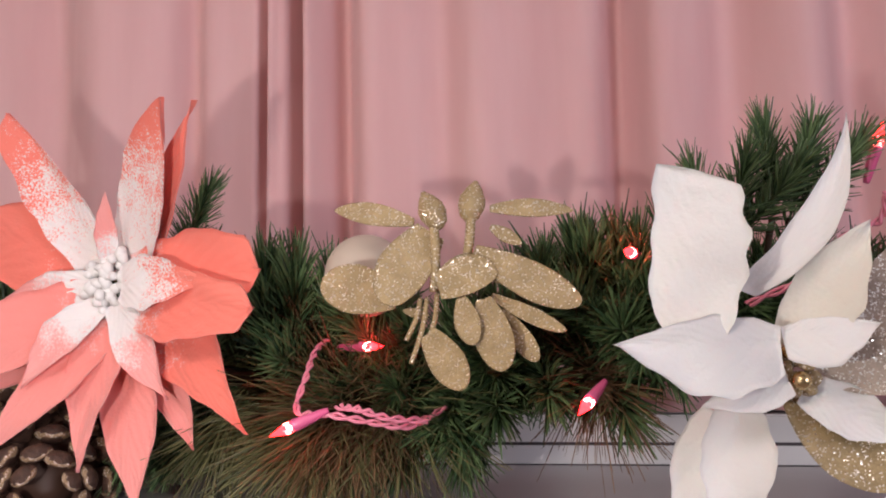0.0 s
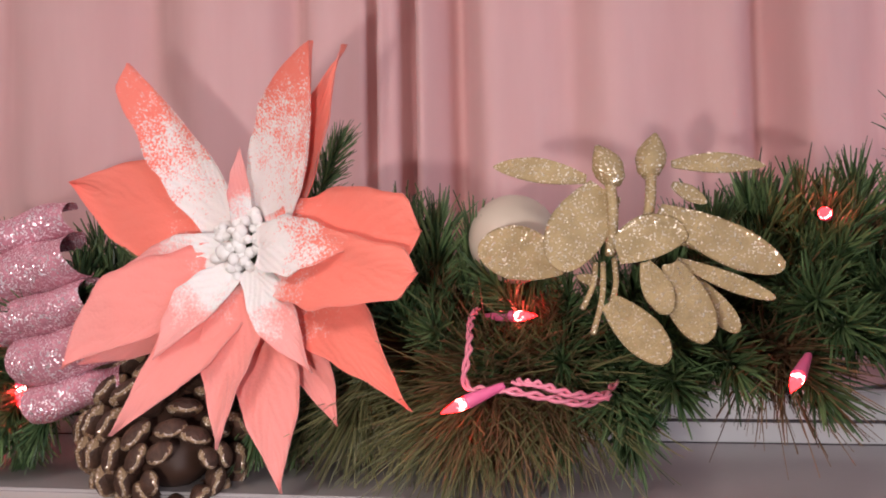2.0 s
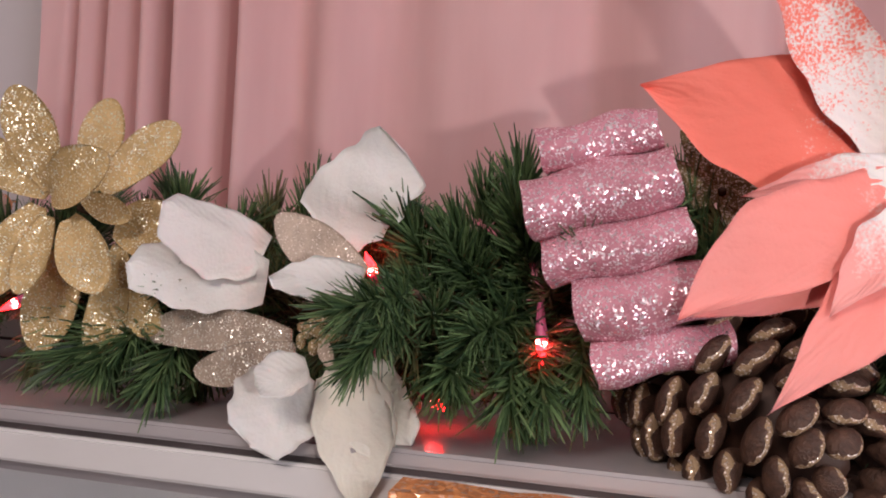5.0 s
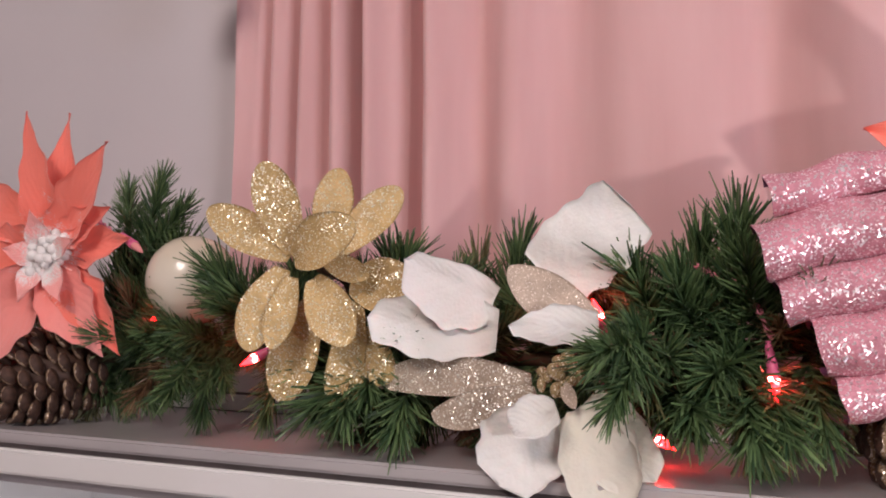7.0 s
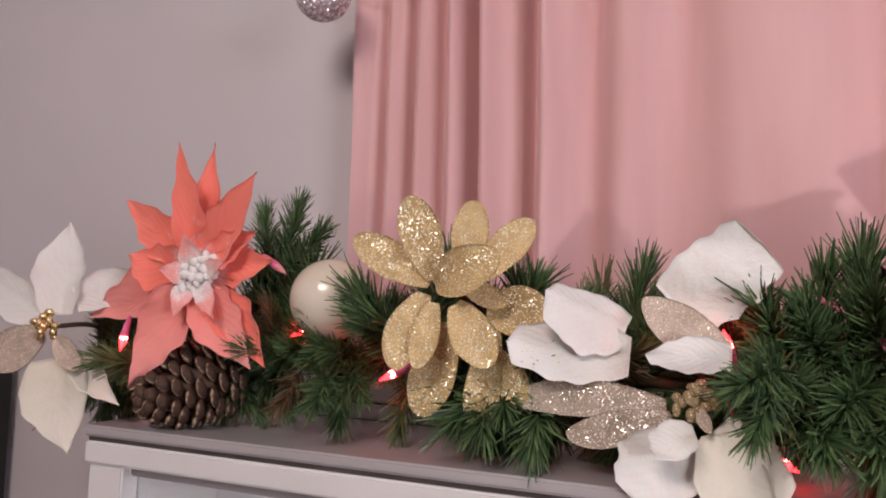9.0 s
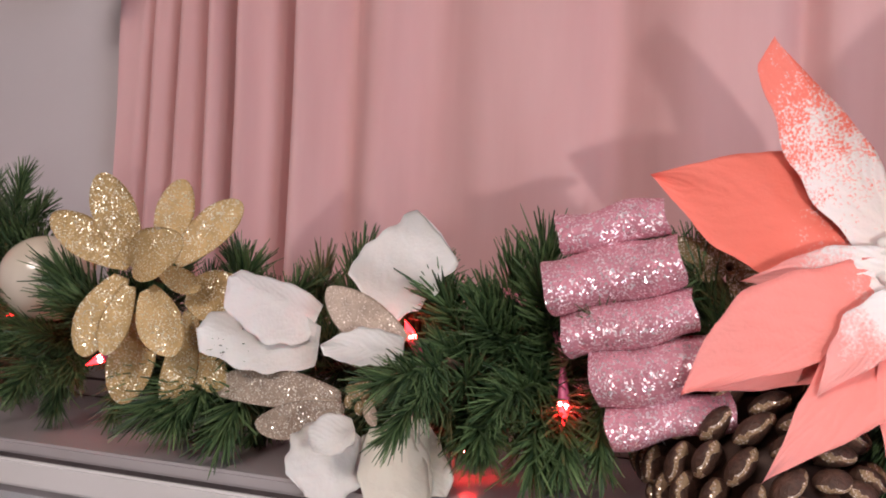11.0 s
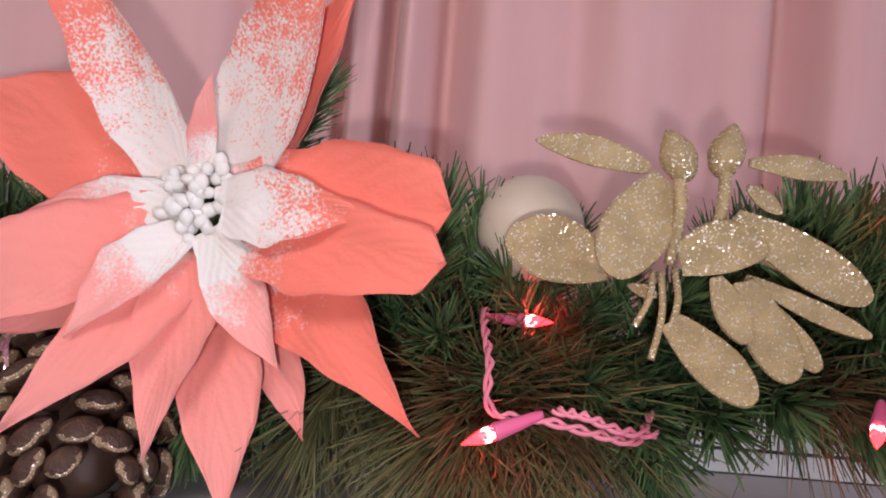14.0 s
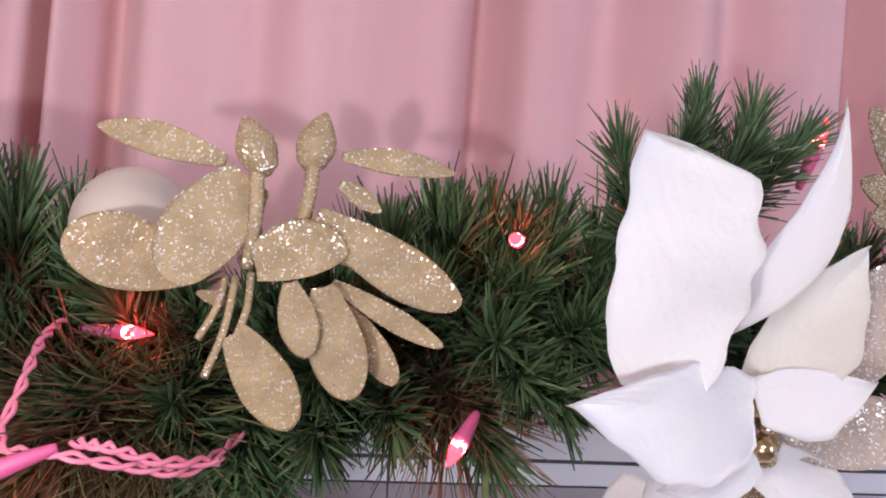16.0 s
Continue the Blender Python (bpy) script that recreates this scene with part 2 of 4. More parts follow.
def box(x0, x1, y0, y1, z0, z1, bevel=0.0):
    bm = bmesh.new()
    bmesh.ops.create_cube(bm, size=1)
    for v in bm.verts:
        v.co = Vector(((x0 + x1) / 2 + v.co.x * (x1 - x0), (y0 + y1) / 2 + v.co.y * (y1 - y0), (z0 + z1) / 2 + v.co.z * (z1 - z0)))
    if bevel:
        bmesh.ops.bevel(bm, geom=bm.edges[:], offset=bevel, segments=2, affect="EDGES")
    return bm


def ball(radius, seg=32, squash=1.0):
    bm = bmesh.new()
    bmesh.ops.create_uvsphere(bm, u_segments=seg, v_segments=seg // 2, radius=radius)
    for v in bm.verts:
        v.co.z *= squash
    return bm


def lathe(profile, seg=16):
    """A turned body round z from (radius, height) pairs."""
    bm = bmesh.new()
    rings = [[bm.verts.new((r * math.cos(2 * math.pi * k / seg), r * math.sin(2 * math.pi * k / seg), h)) for k in range(seg)] for r, h in profile]
    for a, b in zip(rings, rings[1:]):
        for k in range(seg):
            bm.faces.new((a[k], a[(k + 1) % seg], b[(k + 1) % seg], b[k]))
    bm.faces.new(rings[0][::-1])
    bm.faces.new(rings[-1])
    return bm


def tube(points, radius, seg=8, twist=0.0):
    """A round strand along points (Vectors)."""
    bm = bmesh.new()
    rings = []
    for i, p in enumerate(points):
        a, b = points[max(i - 1, 0)], points[min(i + 1, len(points) - 1)]
        t = (b - a).normalized()
        n = t.orthogonal().normalized() if i == 0 else (n - t * n.dot(t)).normalized()
        s = t.cross(n)
        rings.append([bm.verts.new(p + (n * math.cos(2 * math.pi * k / seg) + s * math.sin(2 * math.pi * k / seg)) * radius) for k in range(seg)])
    for a, b in zip(rings, rings[1:]):
        for k in range(seg):
            bm.faces.new((a[k], a[(k + 1) % seg], b[(k + 1) % seg], b[k]))
    bm.faces.new(rings[0][::-1])
    bm.faces.new(rings[-1])
    return bm


def smooth_path(points, steps=8):
    """A Catmull-Rom line through a few points."""
    p = [Vector(q) for q in points]
    p = [p[0] * 2 - p[1]] + p + [p[-1] * 2 - p[-2]]
    out = []
    for a, b, c, d in zip(p, p[1:], p[2:], p[3:]):
        for k in range(steps):
            t = k / steps
            out.append(0.5 * ((2 * b) + (c - a) * t + (2 * a - 5 * b + 4 * c - d) * t * t + (3 * b - a - 3 * c + d) * t ** 3))
    return out + [p[-2]]


def frame_at(centre, normal, spin=0.0):
    """A pose whose z is the way that a flower faces, x to its right and y up."""
    n = Vector(normal).normalized()
    x = Vector((0, 0, 1)).cross(n).normalized()
    y = n.cross(x)
    m = Matrix((x, y, n)).transposed().to_4x4()
    return Matrix.Translation(centre) @ m @ Matrix.Rotation(radians(spin), 4, "Z")


def stem_to(thing, local_end, radius=0.0025):
    end = Vector(local_end)
    return part("stem", tube(smooth_path([(0, 0, 0.002), end * 0.5 + Vector((0.006, 0.004, 0)), end], 6), radius, 7), bark, thing)


# ---- the room ----
def wall(name, *b, material=wall_m):
    return tagged(part(name, box(*b), material, smooth=False), kind="structure")


WALL_Y = 0.70
wall("wall_north", -2.4, 2.4, WALL_Y, WALL_Y + 0.12, 0, 2.42)
wall("wall_south", -2.4, 2.4, -2.92, -2.8, 0, 2.42)
wall("wall_west", -2.52, -2.4, -2.92, WALL_Y + 0.12, 0, 2.42)
wall("wall_east", 2.4, 2.52, -2.92, WALL_Y + 0.12, 0, 2.42)
tagged(part("floor", box(-2.52, 2.52, -2.92, 0.82, -0.1, 0), floor_m, smooth=False), kind="structure")
tagged(part("ceiling", box(-2.52, 2.52, -2.92, 0.82, 2.42, 2.52), ceiling_m, smooth=False), kind="structure")

# ---- the curtain ----
CURTAIN_Y = 0.655
CREASES = ((-0.935, 0.006, 0.009), (-0.900, 0.006, 0.010), (-0.862, 0.007, 0.009), (-0.826, 0.008, 0.020), (-0.768, 0.009, 0.018), (-0.708, 0.016, 0.010),
           (-0.632, 0.026, 0.006), (-0.470, 0.030, 0.009), (-0.331, 0.012, 0.006), (-0.258, 0.004, 0.010), (-0.226, 0.006, 0.016),
           (-0.184, 0.012, 0.012), (-0.094, 0.022, 0.007), (0.066, 0.015, 0.014), (0.160, 0.024, 0.008), (0.250, 0.020, 0.010), (0.364, 0.016, 0.012), (0.46, 0.016, 0.012), (0.57, 0.015, 0.012), (0.69, 0.015, 0.012))


def build_curtain():
    x0, x1, z0, z1 = -0.968, 0.80, 1.264, 2.10
    nx, nz = 700, 40
    verts, faces = [], []
    for side in (0, 1):
        for i in range(nx + 1):
            x = x0 + (x1 - x0) * i / nx
            for j in range(nz + 1):
                z = z0 + (z1 - z0) * j / nz
                lean = 0.010 * math.sin(x * 17) * (1.6 - z)
                s = x + lean
                y = CURTAIN_Y + 0.007 * math.sin(s * 19 + 0.6) + 0.003 * math.sin(s * 41 + 2.0) + 0.0006 * math.sin(s * 143)
                for cx, cw, cd in CREASES:
                    y += (2.0 if cx < -0.6 else 2.8) * cd * math.exp(-((s - cx) / cw) ** 2) - (1.0 if cx < -0.6 else 0.8) * cd * math.exp(-((s - cx - 2.2 * cw) / (1.5 * cw)) ** 2)
                if x < -0.70:
                    y += 0.004 * math.sin(s * 210) * max(0.0, min(1.0, (z - 1.5) * 6))
                y += 0.0012 * noise.noise((x * 22, 0, z * 9))
                verts.append((x, y + side * 0.0012, z))
    n = (nx + 1) * (nz + 1)
    for i in range(nx):
        for j in range(nz):
            a = i * (nz + 1) + j
            q = (a, a + nz + 1, a + nz + 2, a + 1)
            faces.append(q)
            faces.append(tuple(k + n for k in reversed(q)))
    ob = new("curtain", mesh_from("curtain", verts, faces, curtain_m))
    tagged(ob, "pale pink gathered fabric curtain hanging in soft folds", "curtain")
    hem = part("hem", tube([Vector((-0.966 + 0.003 * k, CURTAIN_Y - 0.006 - 0.002 * math.sin(k * 0.9), 1.668)) for k in range(30)], 0.0012, 6), curtain_m, ob)
    return ob


build_curtain()

# ---- the mantel cabinet under the garland ----
TOP_Z, FRONT_Y = 1.222, 0.475


def build_cabinet():
    x0, x1 = -1.125, 1.1
    thing = new("mantel_cabinet")
    thing.matrix_world = pose(0, 0, 0)
    tagged(thing, "white painted mantel cabinet with glossy top and glass front", "cabinet")
    part("top_board", box(x0, x1, FRONT_Y, 0.648, TOP_Z - 0.010, TOP_Z, 0.002), grey_top, thing, "grey-white glossy top board", smooth=False)
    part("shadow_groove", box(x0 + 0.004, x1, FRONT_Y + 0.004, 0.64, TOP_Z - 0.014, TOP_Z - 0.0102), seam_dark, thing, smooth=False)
    part("fascia", box(x0 + 0.002, x1, FRONT_Y + 0.001, 0.64, TOP_Z - 0.034, TOP_Z - 0.0142, 0.002), white_gloss, thing, "glossy white fascia rail", smooth=False)
    part("side_panel", box(x0 + 0.004, x0 + 0.024, FRONT_Y + 0.010, 0.648, 0.0, TOP_Z - 0.036, 0.002), white_gloss, thing, smooth=False)
    part("stile", box(x0 + 0.006, x0 + 0.046, FRONT_Y + 0.0035, FRONT_Y + 0.0095, 0.0, TOP_Z - 0.0345, 0.002), white_gloss, thing, smooth=False)
    part("inner_rail", box(x0 + 0.0465, x1, FRONT_Y + 0.012, FRONT_Y + 0.03, TOP_Z - 0.043, TOP_Z - 0.0345, 0.002), grey_top, thing, smooth=False)
    part("glass_pane", box(x0 + 0.0465, x1, FRONT_Y + 0.022, FRONT_Y + 0.026, 0.2, TOP_Z - 0.0435), glass, thing, smooth=False).visible_shadow = False
    part("back_panel", box(x0 + 0.025, x1, 0.635, 0.647, 0.0, TOP_Z - 0.035), white_gloss, thing, smooth=False)
    part("back_strip", box(x0, x1, 0.6485, 0.660, TOP_Z + 0.018, TOP_Z + 0.040, 0.0015), white_gloss, thing, "glossy white back strip", smooth=False)
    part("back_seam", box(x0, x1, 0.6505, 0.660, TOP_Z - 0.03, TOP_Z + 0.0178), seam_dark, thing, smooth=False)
    part("upstand", box(x0, x1, 0.6485, 0.6503, TOP_Z + 0.0005, TOP_Z + 0.0155, 0.0006), white_gloss, thing, smooth=False)
    part("plinth", box(x0 + 0.025, x1, FRONT_Y + 0.012, 0.634, 0.0, 0.08), white_gloss, thing, smooth=False)
    return thing


build_cabinet()

# ---- the garland of artificial fir ----


def core(x):
    """The middle line of the garland."""
    return Vector((x, 0.548 + 0.012 * math.sin(x * 9 + 1) - 0.05 * max(0.0, x), 1.315 + 0.035 * x + 0.008 * math.sin(x * 13)))


def sprig_mesh(name, material, count, length, needle, thick, spread, seed):
    """A stem along z with needles all round it, as one mesh."""
    rnd = random.Random(seed)
    verts, faces = [], []

    def strand(p, d, n, w, bend):
        s = d.orthogonal().normalized()
        q = d.cross(s)
        spin = rnd.uniform(0, 6.28)
        s, q = s * math.cos(spin) + q * math.sin(spin), q * math.cos(spin) - s * math.sin(spin)
        base = len(verts)
        for f, r in ((0.0, 0.8), (0.55, 1.0), (1.0, 0.45)):
            c = p + d * (n * f) + bend * (n * f * f)
            verts.append(tuple(c + s * w * r))
            verts.append(tuple(c - s * w * r * 0.5 + q * w * r * 0.5))
            verts.append(tuple(c - s * w * r * 0.5 - q * w * r * 0.5))
        for a in (0, 3):
            for k in range(3):
                faces.append((base + a + k, base + a + (k + 1) % 3, base + a + 3 + (k + 1) % 3, base + a + 3 + k))
        faces.append((base + 6, base + 7, base + 8))

    z = Vector((0, 0, 1))
    strand(Vector((0, 0, 0)), z, length, 0.0016, Vector((0, 0, 0)))
    for k in range(count):
        t = (k + rnd.random()) / count
        a = rnd.uniform(0, 6.28)
        tilt = radians(spread * (1.15 - 0.75 * t) + rnd.uniform(-14, 14))
        d = Vector((math.sin(tilt) * math.cos(a), math.sin(tilt) * math.sin(a), math.cos(tilt)))
        bend = Vector((rnd.uniform(-0.12, 0.12), rnd.uniform(-0.12, 0.12), rnd.uniform(-0.05, 0.1)))
        strand(Vector((0, 0, length * (0.06 + 0.94 * t))), d, needle * rnd.uniform(0.7, 1.12), thick * rnd.uniform(0.7, 1.2), bend)
    return mesh_from(name, verts, faces, material, smooth=False)


GREEN = [sprig_mesh("sprig", green_needles, 240, 0.078, 0.034, 0.00105, 50, k) for k in range(5)]
OLIVE = [sprig_mesh("sprig", olive_needles, 190, 0.060, 0.032, 0.00095, 50, 20 + k) for k in range(2)]
LONG = [sprig_mesh("sprig", olive_needles, 230, 0.055, 0.075, 0.00062, 55, 30 + k) for k in range(2)]
BROWN = [sprig_mesh("sprig", brown_needles, 240, 0.050, 0.070, 0.00062, 48, 40 + k) for k in range(2)]
DRY = [sprig_mesh("sprig", brown_needles, 120, 0.060, 0.028, 0.0007, 50, 50)]


def build_garland():
    thing = new("garland")
    thing.matrix_world = pose(0, 0, 0)
    tagged(thing, "artificial fir garland of dark green and brown needles", "garland")
    part("wire_stem", tube([core(-1.24 + k * 0.02) for k in range(83)], 0.006, 8), bark, thing)
    rnd = random.Random(5)

    def sprig(base, tip, meshes, scale=None):
        d = Vector(tip) - Vector(base)
        me = rnd.choice(meshes)
        m = d.to_track_quat("Z", "Y").to_matrix().to_4x4()
        size = scale or min(1.02, max(0.84, d.length / 0.105))
        tagged(put("sprig", me, thing, m=Matrix.Translation(base) @ m @ Matrix.Rotation(rnd.uniform(0, 6.28), 4, "Z") @ Matrix.Scale(size, 4)), kind="stuff")

    # sprigs that stand out from the rest
    shown = (
        (-1.15, (-1.215, 0.50, 1.215), GREEN), (-1.08, (-1.10, 0.51, 1.275), GREEN), (-1.02, (-1.09, 0.55, 1.36), GREEN),
        (-0.98, (-0.965, 0.55, 1.425), GREEN), (-0.97, (-1.00, 0.56, 1.41), GREEN), (-0.93, (-0.93, 0.50, 1.25), DRY), (-0.90, (-0.88, 0.47, 1.255), GREEN), (-0.95, (-0.955, 0.51, 1.33), DRY),
        (-0.80, (-0.862, 0.462, 1.345), GREEN), (-0.82, (-0.79, 0.55, 1.41), GREEN),
        (-0.76, (-0.735, 0.44, 1.225), GREEN), (-0.74, (-0.78, 0.45, 1.235), GREEN), (-0.72, (-0.70, 0.45, 1.22), GREEN),
        (-0.68, (-0.675, 0.57, 1.395), OLIVE), (-0.66, (-0.640, 0.57, 1.39), GREEN), (-0.63, (-0.62, 0.56, 1.37), OLIVE),
        (-0.57, (-0.575, 0.425, 1.292), GREEN), (-0.56, (-0.54, 0.44, 1.27), OLIVE), (-0.55, (-0.52, 0.46, 1.255), GREEN),
        (-0.53, (-0.515, 0.53, 1.385), GREEN), (-0.50, (-0.497, 0.52, 1.40), GREEN), (-0.51, (-0.54, 0.50, 1.36), GREEN),
        (-0.50, (-0.490, 0.46, 1.235), GREEN), (-0.49, (-0.47, 0.47, 1.24), GREEN), (-0.46, (-0.455, 0.50, 1.25), GREEN), (-0.52, (-0.525, 0.44, 1.245), GREEN),
        (-0.28, (-0.250, 0.54, 1.425), GREEN), (-0.36, (-0.40, 0.55, 1.38), OLIVE),
        (-0.21, (-0.190, 0.53, 1.405), GREEN), (-0.20, (-0.165, 0.52, 1.385), OLIVE), (-0.20, (-0.215, 0.52, 1.385), GREEN),
        (-0.19, (-0.205, 0.515, 1.24), LONG), (-0.22, (-0.25, 0.50, 1.235), LONG), (-0.15, (-0.160, 0.455, 1.25), LONG), (-0.14, (-0.135, 0.43, 1.255), BROWN), (-0.12, (-0.115, 0.42, 1.25), BROWN), (-0.15, (-0.155, 0.42, 1.25), BROWN), (-0.30, (-0.30, 0.50, 1.235), GREEN),
        (-0.07, (-0.055, 0.43, 1.248), GREEN), (-0.06, (-0.080, 0.42, 1.26), GREEN), (-0.04, (-0.035, 0.42, 1.27), GREEN), (-0.01, (0.00, 0.41, 1.285), GREEN),
        (-0.20, (-0.205, 0.51, 1.41), GREEN), (-0.19, (-0.175, 0.51, 1.41), GREEN), (-0.17, (-0.15, 0.52, 1.40), GREEN), (0.02, (0.03, 0.49, 1.435), GREEN), (0.05, (0.06, 0.48, 1.435), GREEN), (0.07, (0.09, 0.475, 1.44), DRY), (-0.17, (-0.14, 0.53, 1.39), GREEN), (-0.16, (-0.185, 0.51, 1.37), DRY), (-0.13, (-0.10, 0.54, 1.39), GREEN), (-0.02, (-0.025, 0.53, 1.385), GREEN), (-0.10, (-0.10, 0.47, 1.30), GREEN), (-0.17, (-0.175, 0.48, 1.32), GREEN), (-0.05, (-0.03, 0.46, 1.31), GREEN), (0.09, (0.10, 0.49, 1.41), GREEN),
        (0.02, (0.045, 0.41, 1.258), BROWN), (0.03, (0.03, 0.41, 1.275), DRY), (0.03, (0.055, 0.40, 1.245), GREEN),
        (0.02, (0.015, 0.51, 1.42), GREEN), (0.04, (0.045, 0.50, 1.425), GREEN), (0.00, (-0.01, 0.52, 1.40), OLIVE), (0.05, (0.08, 0.49, 1.405), GREEN), (0.06, (0.07, 0.47, 1.41), DRY),
        (0.05, (0.055, 0.42, 1.32), GREEN), (0.06, (0.085, 0.41, 1.30), GREEN), (0.05, (0.035, 0.43, 1.345), GREEN), (0.08, (0.09, 0.43, 1.36), GREEN),
        (0.02, (0.012, 0.42, 1.250), DRY),
        (-0.83, (-0.858, 0.470, 1.360), GREEN), (-0.83, (-0.850, 0.468, 1.330), GREEN),
        (-0.95, (-0.938, 0.53, 1.430), GREEN), (-0.94, (-0.912, 0.525, 1.400), GREEN), (-0.99, (-0.985, 0.545, 1.415), GREEN), (-0.27, (-0.252, 0.525, 1.437), GREEN),
        (-0.16, (-0.170, 0.450, 1.238), LONG), (-0.14, (-0.150, 0.435, 1.250), LONG), (-0.13, (-0.125, 0.425, 1.240), BROWN), (-0.10, (-0.095, 0.43, 1.25), LONG),
        (0.19, (0.21, 0.45, 1.42), DRY), (0.22, (0.25, 0.43, 1.33), GREEN),
    )
    for base, tip in (((0.10, 0.47, 1.385), (0.115, 0.44, 1.45)), ((0.11, 0.47, 1.39), (0.150, 0.44, 1.44)), ((0.10, 0.47, 1.38), (0.080, 0.45, 1.43)), ((0.13, 0.475, 1.40), (0.126, 0.468, 1.462)), ((0.14, 0.475, 1.40), (0.155, 0.466, 1.458)), ((0.145, 0.47, 1.40), (0.184, 0.463, 1.450)),
                      ((-0.955, 0.530, 1.370), (-0.938, 0.528, 1.434)), ((-0.950, 0.525, 1.362), (-0.905, 0.520, 1.402)), ((-0.975, 0.535, 1.365), (-0.985, 0.540, 1.420)), ((-0.270, 0.530, 1.395), (-0.250, 0.526, 1.438))):
        part("twig", tube([core(base[0]), (core(base[0]) + Vector(base)) / 2 + Vector((0.003, 0.004, 0)), Vector(base)], 0.002, 6), bark, thing)
        sprig(base, tip, GREEN, 0.66)
    for base, tip in (((-0.546, 0.480, 1.306), (-0.568, 0.430, 1.297)), ((-0.548, 0.480, 1.302), (-0.562, 0.435, 1.270))):
        part("twig", tube([core(base[0]), Vector(base)], 0.002, 6), bark, thing)
        sprig(base, tip, GREEN, 0.72)
    for x, tip, meshes in shown:
        sprig(core(x), tip, meshes)
    # the body of the garland
    for k in range(270):
        x = -1.20 + 1.54 * (k + rnd.random()) / 270
        a = rnd.uniform(0, 6.28)
        d = Vector((rnd.uniform(-0.6, 0.6), (-0.75 * abs(math.sin(a)) - 0.1) * (-0.3 if -0.46 < x < -0.12 else -0.1 if x < -0.95 else 0.15 if -0.73 < x < -0.58 else 0.5 if -0.86 < x < -0.73 else 1.0), 0.70 * math.cos(a) - 0.12)).normalized()
        if (x > -0.02 and d.z < 0.1) or (-0.475 < x < -0.36 and d.z < 0.0):
            d = Vector((d.x, d.y, abs(d.z) + 0.15)).normalized()
        if x < -0.76:
            d = (d + Vector((0, 0, 0.45))).normalized()
        sprig(core(x), core(x) + d * 0.06, GREEN if rnd.random() < 0.8 else (DRY if x > -0.9 and rnd.random() < 0.5 else OLIVE), rnd.uniform(0.72, 0.98) * (0.78 if x < -0.76 else 1.0))
    return thing


build_garland()

# ---- cloth flowers ----
WF = "artificial flower"


def side_width(u, belly, point, root, rounded):
    """Half width along a petal, from the root over the belly to a tip that is blunt (point under 1) or drawn out (over 1)."""
    if u < belly:
        return root + (1 - root) * math.sin(math.pi / 2 * u / belly) ** 0.9
    q = (u - belly) / (1 - belly)
    if rounded:
        return max(0.0, 1 - q ** 1.6) ** point
    if point < 0.75:
        end = 0.86 if point > 0.3 else 0.97
        return 1 - 0.75 * point * q if q < end else (1 - 0.75 * point * end) * (1 - q) / (1 - end)
    return max(0.0, 1 - q ** 1.45) ** (1.12 * point)


